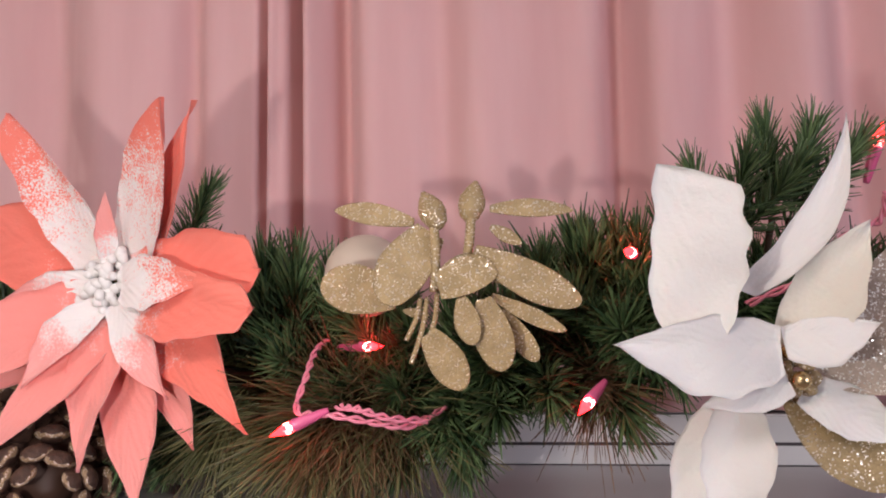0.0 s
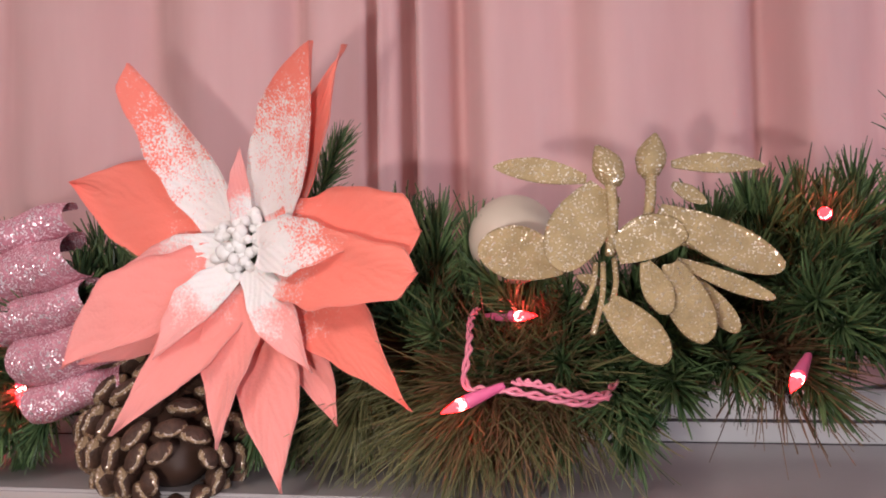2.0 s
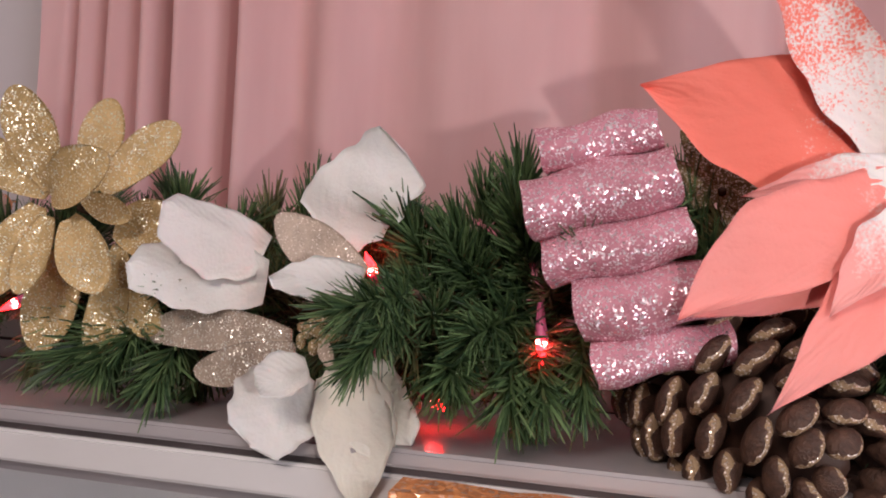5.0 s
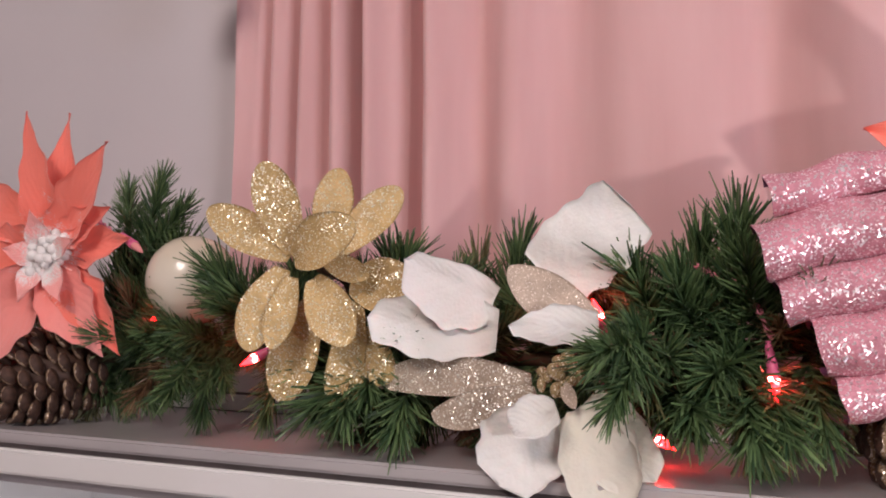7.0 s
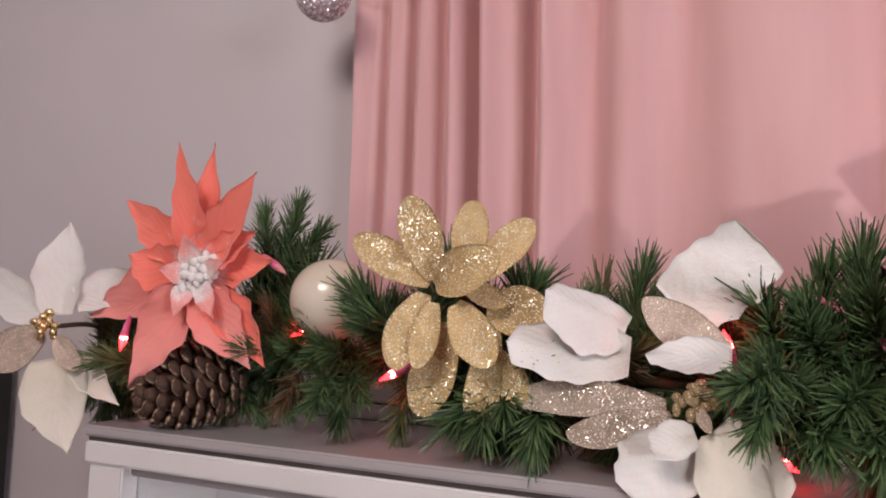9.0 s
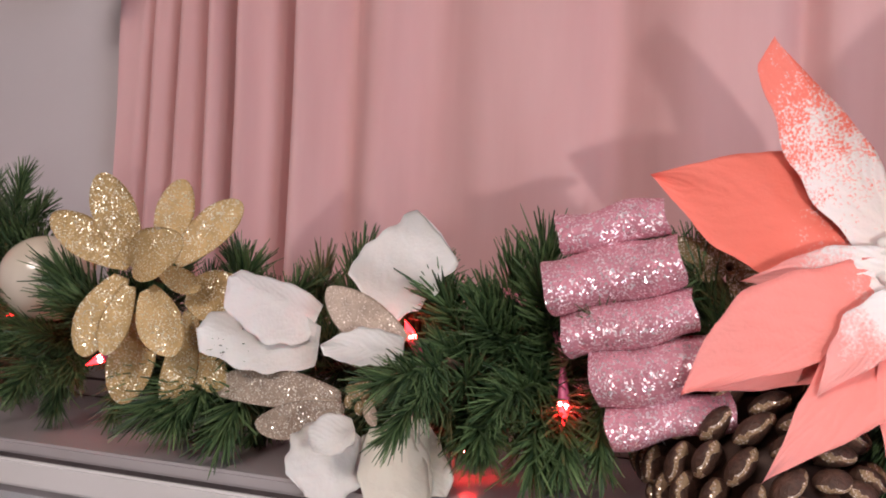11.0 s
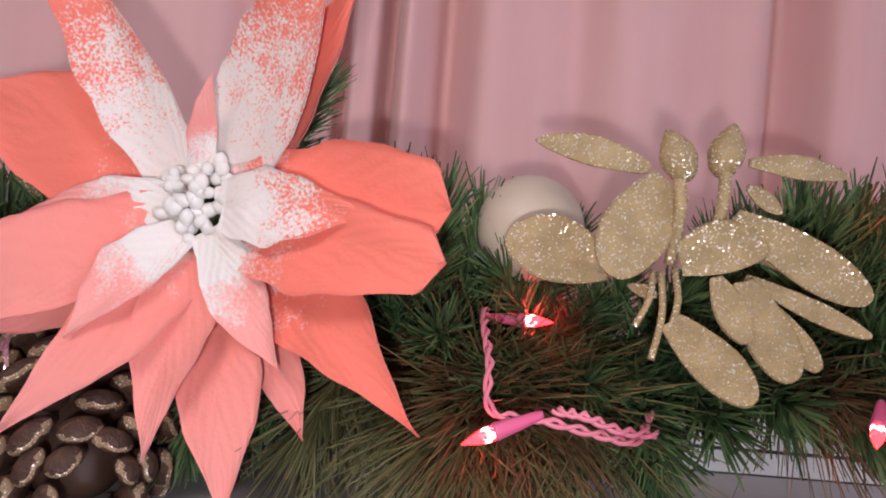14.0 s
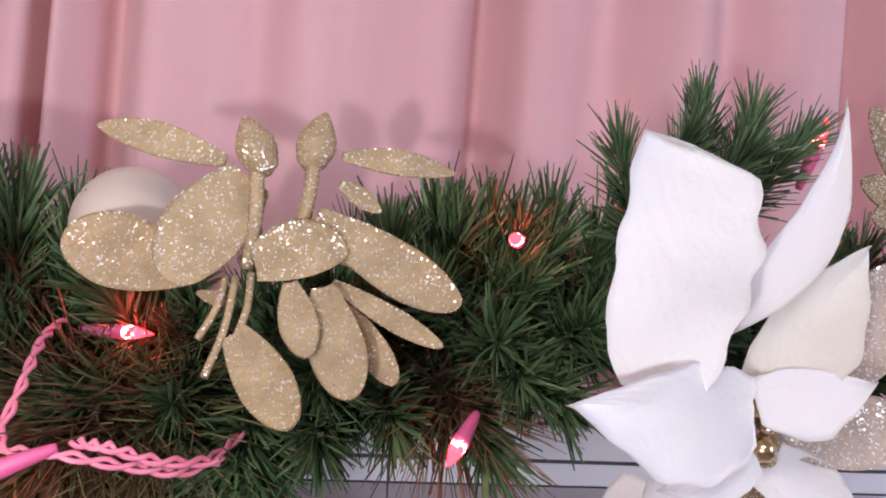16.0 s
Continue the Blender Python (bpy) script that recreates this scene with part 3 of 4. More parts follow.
def leaf(thing, base, tip, left, right, belly_l, belly_r, point_l, point_r, material, name="petal", cup=0.15, bow=0.0, sway=0.0, roll=0.0, skew=0.0, jag=None, root=None):
    """One petal of a flower from base to tip, with a width, a belly and a point for each of its sides."""
    glittered = "glitter" in material.name
    rnd = random.Random(len(thing.children) * 7 + len(thing.name))
    ph = [rnd.uniform(0, 6.28) for _ in range(6)]
    base, tip = Vector(base), Vector(tip)
    length, width = (tip - base).length, left + right
    if jag is None:
        jag = 0.0 if glittered else 0.06
    if root is None:
        root = 0.35 if glittered else 0.62
    if "coral" in material.name or "salmon" in material.name:
        inward = thing.matrix_world.translation - base
        base = base + Vector((inward.x, 0.0, inward.z)) * 0.4
        length = (tip - base).length
    nu, nv = 30, 14
    thick = 0.0012 if glittered else 0.0007
    top, uvs = [], []
    for i in range(nu + 1):
        u = i / nu
        u = 1 - (1 - u) ** 1.35
        wl, wr = left * side_width(u, belly_l, point_l, root, glittered), right * side_width(u, belly_r, point_r, root, glittered)
        for j in range(nv + 1):
            v = j / nv * 2 - 1
            w = wl if v > 0 else wr
            rough = 1 + jag * abs(v) ** 3 * (1.5 * abs((u * 3.4 + ph[0] + 0.4 * (v > 0)) % 1.0 - 0.4) - 0.6 + 0.6 * math.sin(25 * u + ph[1] + (v > 0)))
            x = u * length + skew * v * (w / max(left, right)) * u ** 3 * length
            y = v * w * rough + sway * 4 * u * (1 - u) * length
            edge = v * v * (w / max(left, right))
            z = cup * width * 0.5 * (edge - 0.15) + bow * length * 4 * u * (1 - u)
            z += (0.012 if glittered else 0.035) * width * (math.sin(6 * u + 2.4 * v + ph[2]) + 0.7 * v * math.sin(9 * u + ph[3])) * min(1.0, 3 * u)
            z -= (0.035 if glittered else 0.022) * width * math.exp(-(v / 0.13) ** 2) * (1 - u)
            if not glittered:
                z += 0.0011 * noise.noise((x * 70 + ph[4], y * 70, ph[5])) + 0.0005 * noise.noise((x * 190 + ph[4], y * 190, ph[5]))
            top.append((x, y, z))
            uvs.append((u, j / nv))
    n = len(top)
    faces = []
    for i in range(nu):
        for j in range(nv):
            q = (i * (nv + 1) + j, (i + 1) * (nv + 1) + j, (i + 1) * (nv + 1) + j + 1, i * (nv + 1) + j + 1)
            faces.append(q)
            faces.append(tuple(k + n for k in reversed(q)))
    rim = [i * (nv + 1) for i in range(nu + 1)] + [nu * (nv + 1) + j for j in range(1, nv + 1)] + [i * (nv + 1) + nv for i in range(nu - 1, -1, -1)] + list(range(nv - 1, 0, -1))
    for p, q in zip(rim, rim[1:] + rim[:1]):
        faces.append((p, q, q + n, p + n))
    me = mesh_from(name, top + [(x, y, z - thick) for x, y, z in top], faces, material, uvs + uvs)
    ax = (tip - base).normalized()
    face = thing.matrix_world.to_3x3().col[2]
    az = (face - ax * face.dot(ax)).normalized()
    m = Matrix((ax, az.cross(ax), az)).transposed().to_4x4()
    m = Matrix.Translation(base) @ m @ Matrix.Rotation(radians(roll), 4, "X")
    return put(name, me, thing, m=thing.matrix_world.inverted() @ m)


def bloom(name, label, centre, normal, group):
    """The empty middle of a flower, to which its petals are added."""
    thing = new(name)
    thing.matrix_world = frame_at(centre, normal)
    return tagged(thing, label, WF, group)


def beads(thing, count, spread, size, material, seed, height=0.012):
    rnd = random.Random(seed)
    bm = ball(size, 12)
    first = part("bead", bm, material, thing, m=Matrix.Translation((0, 0, height + 0.006)))
    for k in range(1, count):
        r = spread * math.sqrt(k / count)
        a = k * 2.39996 + rnd.uniform(-0.3, 0.3)
        put("bead", first.data, thing, m=Matrix.Translation((r * math.cos(a), r * math.sin(a), height + 0.007 * (1 - (r / spread) ** 2) + rnd.uniform(-0.003, 0.003))) @ Matrix.Diagonal((rnd.uniform(0.7, 1.2), rnd.uniform(0.7, 1.2), rnd.uniform(0.7, 1.1), 1)))


big_coral = bloom("poinsettia", "coral pink cloth poinsettia with white frosted middle", (-0.292, 0.490, 1.372), (-0.14, -0.98, 0.06), "coral poinsettias")
leaf(big_coral, (-0.275, 0.502, 1.390), (-0.215, 0.435, 1.483), 0.0166, 0.0236, 0.4, 0.35, 1.1, 1.2, coral_plain, bow=0.03, roll=-16)
leaf(big_coral, (-0.279, 0.484, 1.386), (-0.232, 0.424, 1.483), 0.0371, 0.0224, 0.45, 0.4, 0.8, 0.9, coral_dusted, bow=-0.04, cup=0.22, roll=-16)
leaf(big_coral, (-0.312, 0.488, 1.392), (-0.369, 0.470, 1.493), 0.0259, 0.0131, 0.5, 0.4, 0.62, 1.1, coral_dusted, bow=-0.03, cup=0.3)
leaf(big_coral, (-0.297, 0.482, 1.388), (-0.288, 0.459, 1.433), 0.0097, 0.0049, 0.5, 0.4, 0.9, 1, pink_dusted, roll=40)
leaf(big_coral, (-0.309, 0.489, 1.393), (-0.432, 0.501, 1.423), 0.0351, 0.0325, 0.52, 0.5, 1, 0.95, coral_plain)
leaf(big_coral, (-0.307, 0.478, 1.374), (-0.382, 0.481, 1.362), 0.0134, 0.0140, 0.42, 0.45, 1.15, 1.1, pink_dusted, bow=0.04)
leaf(big_coral, (-0.311, 0.490, 1.343), (-0.403, 0.469, 1.302), 0.0217, 0.0098, 0.42, 0.4, 0.9, 1, pink_plain)
leaf(big_coral, (-0.310, 0.478, 1.349), (-0.410, 0.462, 1.300), 0.0135, 0.0358, 0.4, 0.55, 1.2, 0.85, pink_plain, bow=0.05)
leaf(big_coral, (-0.301, 0.472, 1.347), (-0.345, 0.458, 1.306), 0.0093, 0.0187, 0.45, 0.45, 1.2, 0.95, pink_dusted, bow=0.05)
leaf(big_coral, (-0.298, 0.479, 1.334), (-0.370, 0.452, 1.261), 0.0217, 0.0198, 0.4, 0.36, 1.15, 1.15, pink_plain, bow=0.04)
leaf(big_coral, (-0.282, 0.486, 1.319), (-0.267, 0.464, 1.226), 0.0236, 0.0217, 0.45, 0.45, 1.1, 1.1, pink_plain, bow=0.03)
leaf(big_coral, (-0.273, 0.483, 1.326), (-0.236, 0.479, 1.263), 0.0182, 0.0162, 0.52, 0.3, 1, 1.2, pink_plain)
leaf(big_coral, (-0.295, 0.474, 1.334), (-0.306, 0.461, 1.252), 0.0205, 0.0191, 0.32, 0.4, 1.15, 1.1, pink_plain, bow=0.04)
leaf(big_coral, (-0.282, 0.471, 1.355), (-0.247, 0.465, 1.297), 0.0133, 0.0159, 0.42, 0.45, 1, 1.1, pink_dusted, bow=0.05)
leaf(big_coral, (-0.251, 0.490, 1.336), (-0.180, 0.430, 1.281), 0.0284, 0.0207, 0.36, 0.3, 1.35, 1.35, coral_plain)
leaf(big_coral, (-0.273, 0.480, 1.375), (-0.174, 0.436, 1.378), 0.0296, 0.0242, 0.62, 0.5, 0.5, 0.6, coral_plain, bow=0.03)
leaf(big_coral, (-0.272, 0.476, 1.362), (-0.175, 0.426, 1.355), 0.0181, 0.0273, 0.6, 0.48, 0.5, 0.68, coral_plain, bow=0.04)
leaf(big_coral, (-0.274, 0.466, 1.373), (-0.205, 0.440, 1.373), 0.0177, 0.0182, 0.36, 0.36, 1.2, 1.15, coral_dusted, bow=0.05)
beads(big_coral, 62, 0.0235, 0.0038, bead_white, 3, 0.012)
stem_to(big_coral, (0.01, -0.03, -0.05))

far_coral = bloom("poinsettia", "coral poinsettia of cloth, open, above a pine cone", (-1.013, 0.491, 1.360), (0.25, -1, 0.06), "coral poinsettias")
leaf(far_coral, (-1.027, 0.492, 1.368), (-1.028, 0.470, 1.474), 0.0142, 0.0167, 0.4, 0.45, 1.1, 1.1, coral_plain, cup=0.4, jag=0.13)
leaf(far_coral, (-1.019, 0.494, 1.368), (-1.014, 0.500, 1.479), 0.0170, 0.0144, 0.4, 0.4, 1.1, 1.1, coral_plain, cup=0.4, jag=0.13)
leaf(far_coral, (-1.012, 0.492, 1.363), (-0.943, 0.469, 1.443), 0.0188, 0.0175, 0.5, 0.45, 1, 0.9, coral_plain, cup=0.4, jag=0.13)
leaf(far_coral, (-1.036, 0.494, 1.373), (-1.123, 0.506, 1.432), 0.0204, 0.0190, 0.45, 0.45, 1.1, 1, coral_plain, cup=0.3, jag=0.13)
leaf(far_coral, (-1.031, 0.490, 1.358), (-1.095, 0.485, 1.377), 0.0251, 0.0198, 0.5, 0.4, 0.9, 1, coral_plain, cup=0.3, jag=0.13)
leaf(far_coral, (-1.030, 0.490, 1.344), (-1.169, 0.508, 1.316), 0.0177, 0.0313, 0.4, 0.42, 1.2, 1.2, pink_plain, jag=0.13)
leaf(far_coral, (-1.013, 0.486, 1.341), (-1.072, 0.472, 1.258), 0.0216, 0.0293, 0.45, 0.4, 1.2, 1.1, pink_plain, cup=0.35, jag=0.13)
leaf(far_coral, (-1.004, 0.488, 1.351), (-0.939, 0.488, 1.282), 0.0234, 0.0180, 0.5, 0.4, 1, 1.2, coral_plain, cup=0.4, jag=0.13)
leaf(far_coral, (-1.003, 0.485, 1.344), (-0.950, 0.482, 1.281), 0.0205, 0.0261, 0.45, 0.45, 1.1, 1.1, pink_plain, cup=0.3, jag=0.13)
leaf(far_coral, (-1.005, 0.490, 1.365), (-0.940, 0.494, 1.373), 0.0163, 0.0201, 0.5, 0.5, 1, 1.1, coral_plain, cup=0.4, jag=0.13)
leaf(far_coral, (-1.009, 0.490, 1.372), (-0.952, 0.484, 1.396), 0.0151, 0.0151, 0.5, 0.5, 1, 1, coral_plain, cup=0.4, jag=0.13)
leaf(far_coral, (-1.017, 0.482, 1.355), (-1.035, 0.462, 1.363), 0.0101, 0.0112, 0.4, 0.4, 1, 1, pink_dusted)
leaf(far_coral, (-1.018, 0.482, 1.351), (-1.019, 0.465, 1.322), 0.0112, 0.0112, 0.4, 0.4, 1, 1, pink_dusted)
leaf(far_coral, (-1.004, 0.482, 1.350), (-0.977, 0.466, 1.322), 0.0098, 0.0098, 0.4, 0.4, 1, 1, pink_dusted)
leaf(far_coral, (-1.013, 0.482, 1.365), (-1.013, 0.466, 1.393), 0.0101, 0.0101, 0.4, 0.4, 1, 1, pink_dusted)
leaf(far_coral, (-1.002, 0.482, 1.360), (-0.967, 0.466, 1.369), 0.0083, 0.0083, 0.4, 0.4, 1, 1, pink_dusted)
beads(far_coral, 30, 0.019, 0.0040, bead_white, 4, 0.008)
stem_to(far_coral, (0.01, -0.03, -0.05))

far_white = bloom("white_poinsettia", "cream white cloth poinsettia with tan glitter leaves", (-1.192, 0.490, 1.307), (0.3, -1, 0.05), "white poinsettias")
leaf(far_white, (-1.181, 0.490, 1.319), (-1.189, 0.500, 1.410), 0.0291, 0.0235, 0.45, 0.45, 0.8, 0.8, white_cloth, cup=0.3)
leaf(far_white, (-1.204, 0.490, 1.318), (-1.326, 0.500, 1.368), 0.0262, 0.0198, 0.5, 0.45, 0.9, 0.8, white_cloth, cup=0.3)
leaf(far_white, (-1.168, 0.495, 1.333), (-1.110, 0.520, 1.360), 0.0198, 0.0187, 0.5, 0.5, 0.8, 0.8, white_cloth)
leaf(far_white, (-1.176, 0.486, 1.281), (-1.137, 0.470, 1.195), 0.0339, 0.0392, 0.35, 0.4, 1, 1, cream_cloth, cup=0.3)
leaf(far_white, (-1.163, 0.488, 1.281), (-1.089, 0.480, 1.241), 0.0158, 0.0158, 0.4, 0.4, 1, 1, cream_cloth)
leaf(far_white, (-1.195, 0.484, 1.302), (-1.273, 0.480, 1.271), 0.0247, 0.0179, 0.5, 0.5, 0.55, 0.55, tan_glitter, name="glitter_leaf")
leaf(far_white, (-1.174, 0.480, 1.297), (-1.135, 0.475, 1.271), 0.0117, 0.0117, 0.5, 0.5, 0.55, 0.55, tan_glitter, name="glitter_leaf")
beads(far_white, 12, 0.014, 0.0045, gold_metal, 8, 0.006)
stem_to(far_white, (0.02, 0.0, -0.06))

left_white = bloom("white_poinsettia", "white cloth poinsettia with champagne glitter leaves, worn", (-0.600, 0.492, 1.280), (0.1, -1, 0.1), "white poinsettias")
leaf(left_white, (-0.612, 0.503, 1.339), (-0.559, 0.493, 1.384), 0.0283, 0.0282, 0.5, 0.6, 0.28, 0.28, white_cloth, root=0.8, cup=0.05)
leaf(left_white, (-0.644, 0.498, 1.327), (-0.693, 0.463, 1.350), 0.0312, 0.0125, 0.45, 0.4, 0.6, 0.6, white_cloth, root=0.6)
leaf(left_white, (-0.642, 0.496, 1.307), (-0.725, 0.478, 1.314), 0.0242, 0.0221, 0.55, 0.4, 0.6, 0.7, white_cloth, root=0.6)
leaf(left_white, (-0.580, 0.492, 1.313), (-0.632, 0.484, 1.346), 0.0175, 0.0123, 0.55, 0.5, 0.6, 0.6, tan_glitter, name="glitter_leaf", root=0.5)
leaf(left_white, (-0.576, 0.482, 1.309), (-0.628, 0.470, 1.310), 0.0113, 0.0138, 0.55, 0.45, 0.7, 0.9, white_cloth, bow=0.08, jag=0.12)
leaf(left_white, (-0.616, 0.478, 1.275), (-0.740, 0.505, 1.269), 0.0081, 0.0183, 0.5, 0.5, 0.7, 0.75, silver_glitter, name="glitter_leaf")
leaf(left_white, (-0.613, 0.476, 1.271), (-0.685, 0.492, 1.252), 0.0144, 0.0092, 0.62, 0.5, 0.45, 0.6, silver_glitter, name="glitter_leaf")
leaf(left_white, (-0.607, 0.480, 1.257), (-0.632, 0.467, 1.216), 0.0267, 0.0288, 0.42, 0.52, 0.5, 0.5, white_cloth, root=0.5)
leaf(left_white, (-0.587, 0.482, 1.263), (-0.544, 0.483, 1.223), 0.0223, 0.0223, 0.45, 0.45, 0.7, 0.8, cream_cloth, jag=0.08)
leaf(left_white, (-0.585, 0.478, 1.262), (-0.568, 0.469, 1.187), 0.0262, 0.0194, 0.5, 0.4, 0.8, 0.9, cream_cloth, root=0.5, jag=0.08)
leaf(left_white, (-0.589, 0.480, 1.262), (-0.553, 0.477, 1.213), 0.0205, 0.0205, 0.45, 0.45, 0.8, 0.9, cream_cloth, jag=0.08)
leaf(left_white, (-0.595, 0.456, 1.263), (-0.622, 0.450, 1.253), 0.0111, 0.0142, 0.5, 0.5, 0.6, 0.6, white_cloth, bow=0.1, root=0.5)
leaf(left_white, (-0.596, 0.474, 1.278), (-0.588, 0.470, 1.263), 0.0043, 0.0043, 0.5, 0.5, 0.6, 0.6, tan_glitter, name="glitter_leaf")
beads(left_white, 14, 0.013, 0.0040, champagne_glitter, 5, 0.012)
stem_to(left_white, (0.0, 0.02, -0.06))

right_white = bloom("white_poinsettia", "white cloth poinsettia with silver glitter leaves and golden beads", (0.112, 0.404, 1.319), (-0.25, -1, 0.1), "white poinsettias")
leaf(right_white, (0.062, 0.362, 1.336), (0.064, 0.352, 1.411), 0.0194, 0.0242, 0.3, 0.62, 0.16, 0.25, white_cloth, root=0.6, skew=0.10, cup=0.06)
leaf(right_white, (0.089, 0.378, 1.356), (0.145, 0.393, 1.443), 0.0092, 0.0097, 0.45, 0.4, 1.1, 1.1, white_cloth, sway=-0.12, cup=0.35)
leaf(right_white, (0.103, 0.374, 1.332), (0.025, 0.338, 1.334), 0.0245, 0.0126, 0.5, 0.42, 0.9, 0.95, white_cloth, bow=0.05)
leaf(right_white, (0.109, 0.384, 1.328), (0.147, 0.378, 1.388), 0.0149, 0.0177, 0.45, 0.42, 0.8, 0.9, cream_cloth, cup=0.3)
leaf(right_white, (0.105, 0.378, 1.335), (0.146, 0.370, 1.341), 0.0068, 0.0194, 0.4, 0.4, 1, 0.9, white_cloth, roll=-20)
leaf(right_white, (0.143, 0.404, 1.326), (0.189, 0.405, 1.384), 0.0159, 0.0163, 0.55, 0.55, 0.5, 0.5, silver_glitter, name="glitter_leaf")
leaf(right_white, (0.125, 0.398, 1.316), (0.180, 0.385, 1.323), 0.0138, 0.0138, 0.55, 0.55, 0.5, 0.5, silver_glitter, name="glitter_leaf")
leaf(right_white, (0.107, 0.378, 1.314), (0.065, 0.360, 1.305), 0.0101, 0.0095, 0.45, 0.45, 0.8, 0.8, white_cloth, bow=0.08)
leaf(right_white, (0.114, 0.400, 1.305), (0.162, 0.400, 1.262), 0.0191, 0.0180, 0.55, 0.55, 0.5, 0.5, champagne_glitter, name="glitter_leaf")
leaf(right_white, (0.118, 0.395, 1.308), (0.160, 0.390, 1.285), 0.0134, 0.0118, 0.5, 0.5, 0.8, 0.8, white_cloth)
leaf(right_white, (0.085, 0.390, 1.300), (0.078, 0.385, 1.239), 0.0198, 0.0151, 0.4, 0.45, 0.7, 0.7, white_cloth, root=0.6, jag=0.08, cup=0.4)
leaf(right_white, (0.079, 0.400, 1.297), (0.056, 0.395, 1.243), 0.0139, 0.0139, 0.45, 0.45, 0.8, 0.8, white_cloth, jag=0.08)
beads(right_white, 20, 0.016, 0.0042, champagne_glitter, 11, 0.008)
for a, r in ((20, 0.008), (150, 0.010), (260, 0.009)):
    part("gold_bead", ball(0.0046, 14), gold_metal, right_white, m=Matrix.Translation((r * math.cos(a), r * math.sin(a), 0.018)))
stem_to(right_white, (-0.02, 0.02, -0.12))

# ---- glitter flowers ----
G = "glitter_petal"
gold_daisy = bloom("gold_flower", "gold glitter magnolia flower with open spoon petals", (-0.766, 0.486, 1.346), (0.25, -1, 0.05), "gold glitter flowers")
leaf(gold_daisy, (-0.787, 0.482, 1.355), (-0.846, 0.467, 1.388), 0.0148, 0.0140, 0.58, 0.58, 0.52, 0.52, gold_glitter, name=G)
leaf(gold_daisy, (-0.784, 0.482, 1.357), (-0.796, 0.458, 1.417), 0.0153, 0.0161, 0.6, 0.6, 0.52, 0.52, gold_glitter, name=G)
leaf(gold_daisy, (-0.761, 0.486, 1.357), (-0.762, 0.502, 1.419), 0.0144, 0.0144, 0.6, 0.6, 0.52, 0.52, gold_glitter, name=G)
leaf(gold_daisy, (-0.754, 0.488, 1.357), (-0.717, 0.510, 1.404), 0.0138, 0.0138, 0.62, 0.62, 0.52, 0.52, gold_glitter, name=G)
leaf(gold_daisy, (-0.781, 0.476, 1.352), (-0.724, 0.455, 1.373), 0.0171, 0.0171, 0.55, 0.55, 0.45, 0.45, gold_glitter, bow=0.1, name=G)
leaf(gold_daisy, (-0.789, 0.478, 1.346), (-0.805, 0.461, 1.290), 0.0120, 0.0184, 0.58, 0.55, 0.5, 0.5, gold_glitter, name=G)
leaf(gold_daisy, (-0.781, 0.476, 1.340), (-0.788, 0.462, 1.292), 0.0111, 0.0103, 0.58, 0.55, 0.5, 0.5, gold_glitter, name=G)
leaf(gold_daisy, (-0.773, 0.488, 1.324), (-0.798, 0.490, 1.254), 0.0179, 0.0171, 0.6, 0.6, 0.52, 0.52, gold_glitter, name=G)
leaf(gold_daisy, (-0.739, 0.490, 1.324), (-0.752, 0.492, 1.248), 0.0135, 0.0135, 0.68, 0.68, 0.5, 0.5, gold_glitter, name=G)
leaf(gold_daisy, (-0.744, 0.494, 1.308), (-0.718, 0.500, 1.270), 0.0127, 0.0159, 0.6, 0.6, 0.5, 0.5, gold_glitter, name=G)
leaf(gold_daisy, (-0.745, 0.490, 1.336), (-0.700, 0.495, 1.337), 0.0174, 0.0206, 0.55, 0.55, 0.4, 0.4, gold_glitter, name=G)
leaf(gold_daisy, (-0.763, 0.472, 1.339), (-0.732, 0.466, 1.296), 0.0162, 0.0154, 0.58, 0.58, 0.5, 0.5, gold_glitter, bow=0.08, name=G)
leaf(gold_daisy, (-0.759, 0.478, 1.352), (-0.726, 0.480, 1.340), 0.0086, 0.0086, 0.55, 0.55, 0.5, 0.5, gold_glitter, name=G)
stem_to(gold_daisy, (0.01, -0.02, -0.06))

gold_drop = bloom("gold_flower", "gold glitter flower with drooping petals and two buds", (-0.062, 0.464, 1.363), (0.0, -1, 0.1), "gold glitter flowers")
leaf(gold_drop, (-0.097, 0.470, 1.357), (-0.147, 0.472, 1.369), 0.0140, 0.0175, 0.58, 0.58, 0.5, 0.5, champagne_glitter, name=G)
leaf(gold_drop, (-0.072, 0.462, 1.398), (-0.101, 0.452, 1.355), 0.0134, 0.0189, 0.55, 0.55, 0.4, 0.4, champagne_glitter, root=0.6, name=G)
leaf(gold_drop, (-0.068, 0.456, 1.361), (-0.032, 0.448, 1.372), 0.0176, 0.0066, 0.5, 0.5, 0.5, 0.5, champagne_glitter, root=0.6, name=G)
leaf(gold_drop, (-0.046, 0.454, 1.386), (0.016, 0.450, 1.353), 0.0098, 0.0128, 0.6, 0.6, 0.5, 0.5, champagne_glitter, bow=0.03, name=G)
leaf(gold_drop, (-0.037, 0.460, 1.359), (0.006, 0.430, 1.338), 0.0041, 0.0054, 0.6, 0.6, 0.5, 0.5, champagne_glitter, name=G)
leaf(gold_drop, (-0.048, 0.455, 1.374), (0.012, 0.462, 1.361), 0.0093, 0.0062, 0.6, 0.6, 0.5, 0.5, champagne_glitter, name=G)
leaf(gold_drop, (-0.074, 0.446, 1.337), (-0.049, 0.412, 1.309), 0.0106, 0.0101, 0.6, 0.6, 0.45, 0.45, champagne_glitter, root=0.5, name=G)
leaf(gold_drop, (-0.054, 0.450, 1.358), (-0.045, 0.432, 1.331), 0.0070, 0.0082, 0.6, 0.6, 0.5, 0.5, champagne_glitter, name=G)
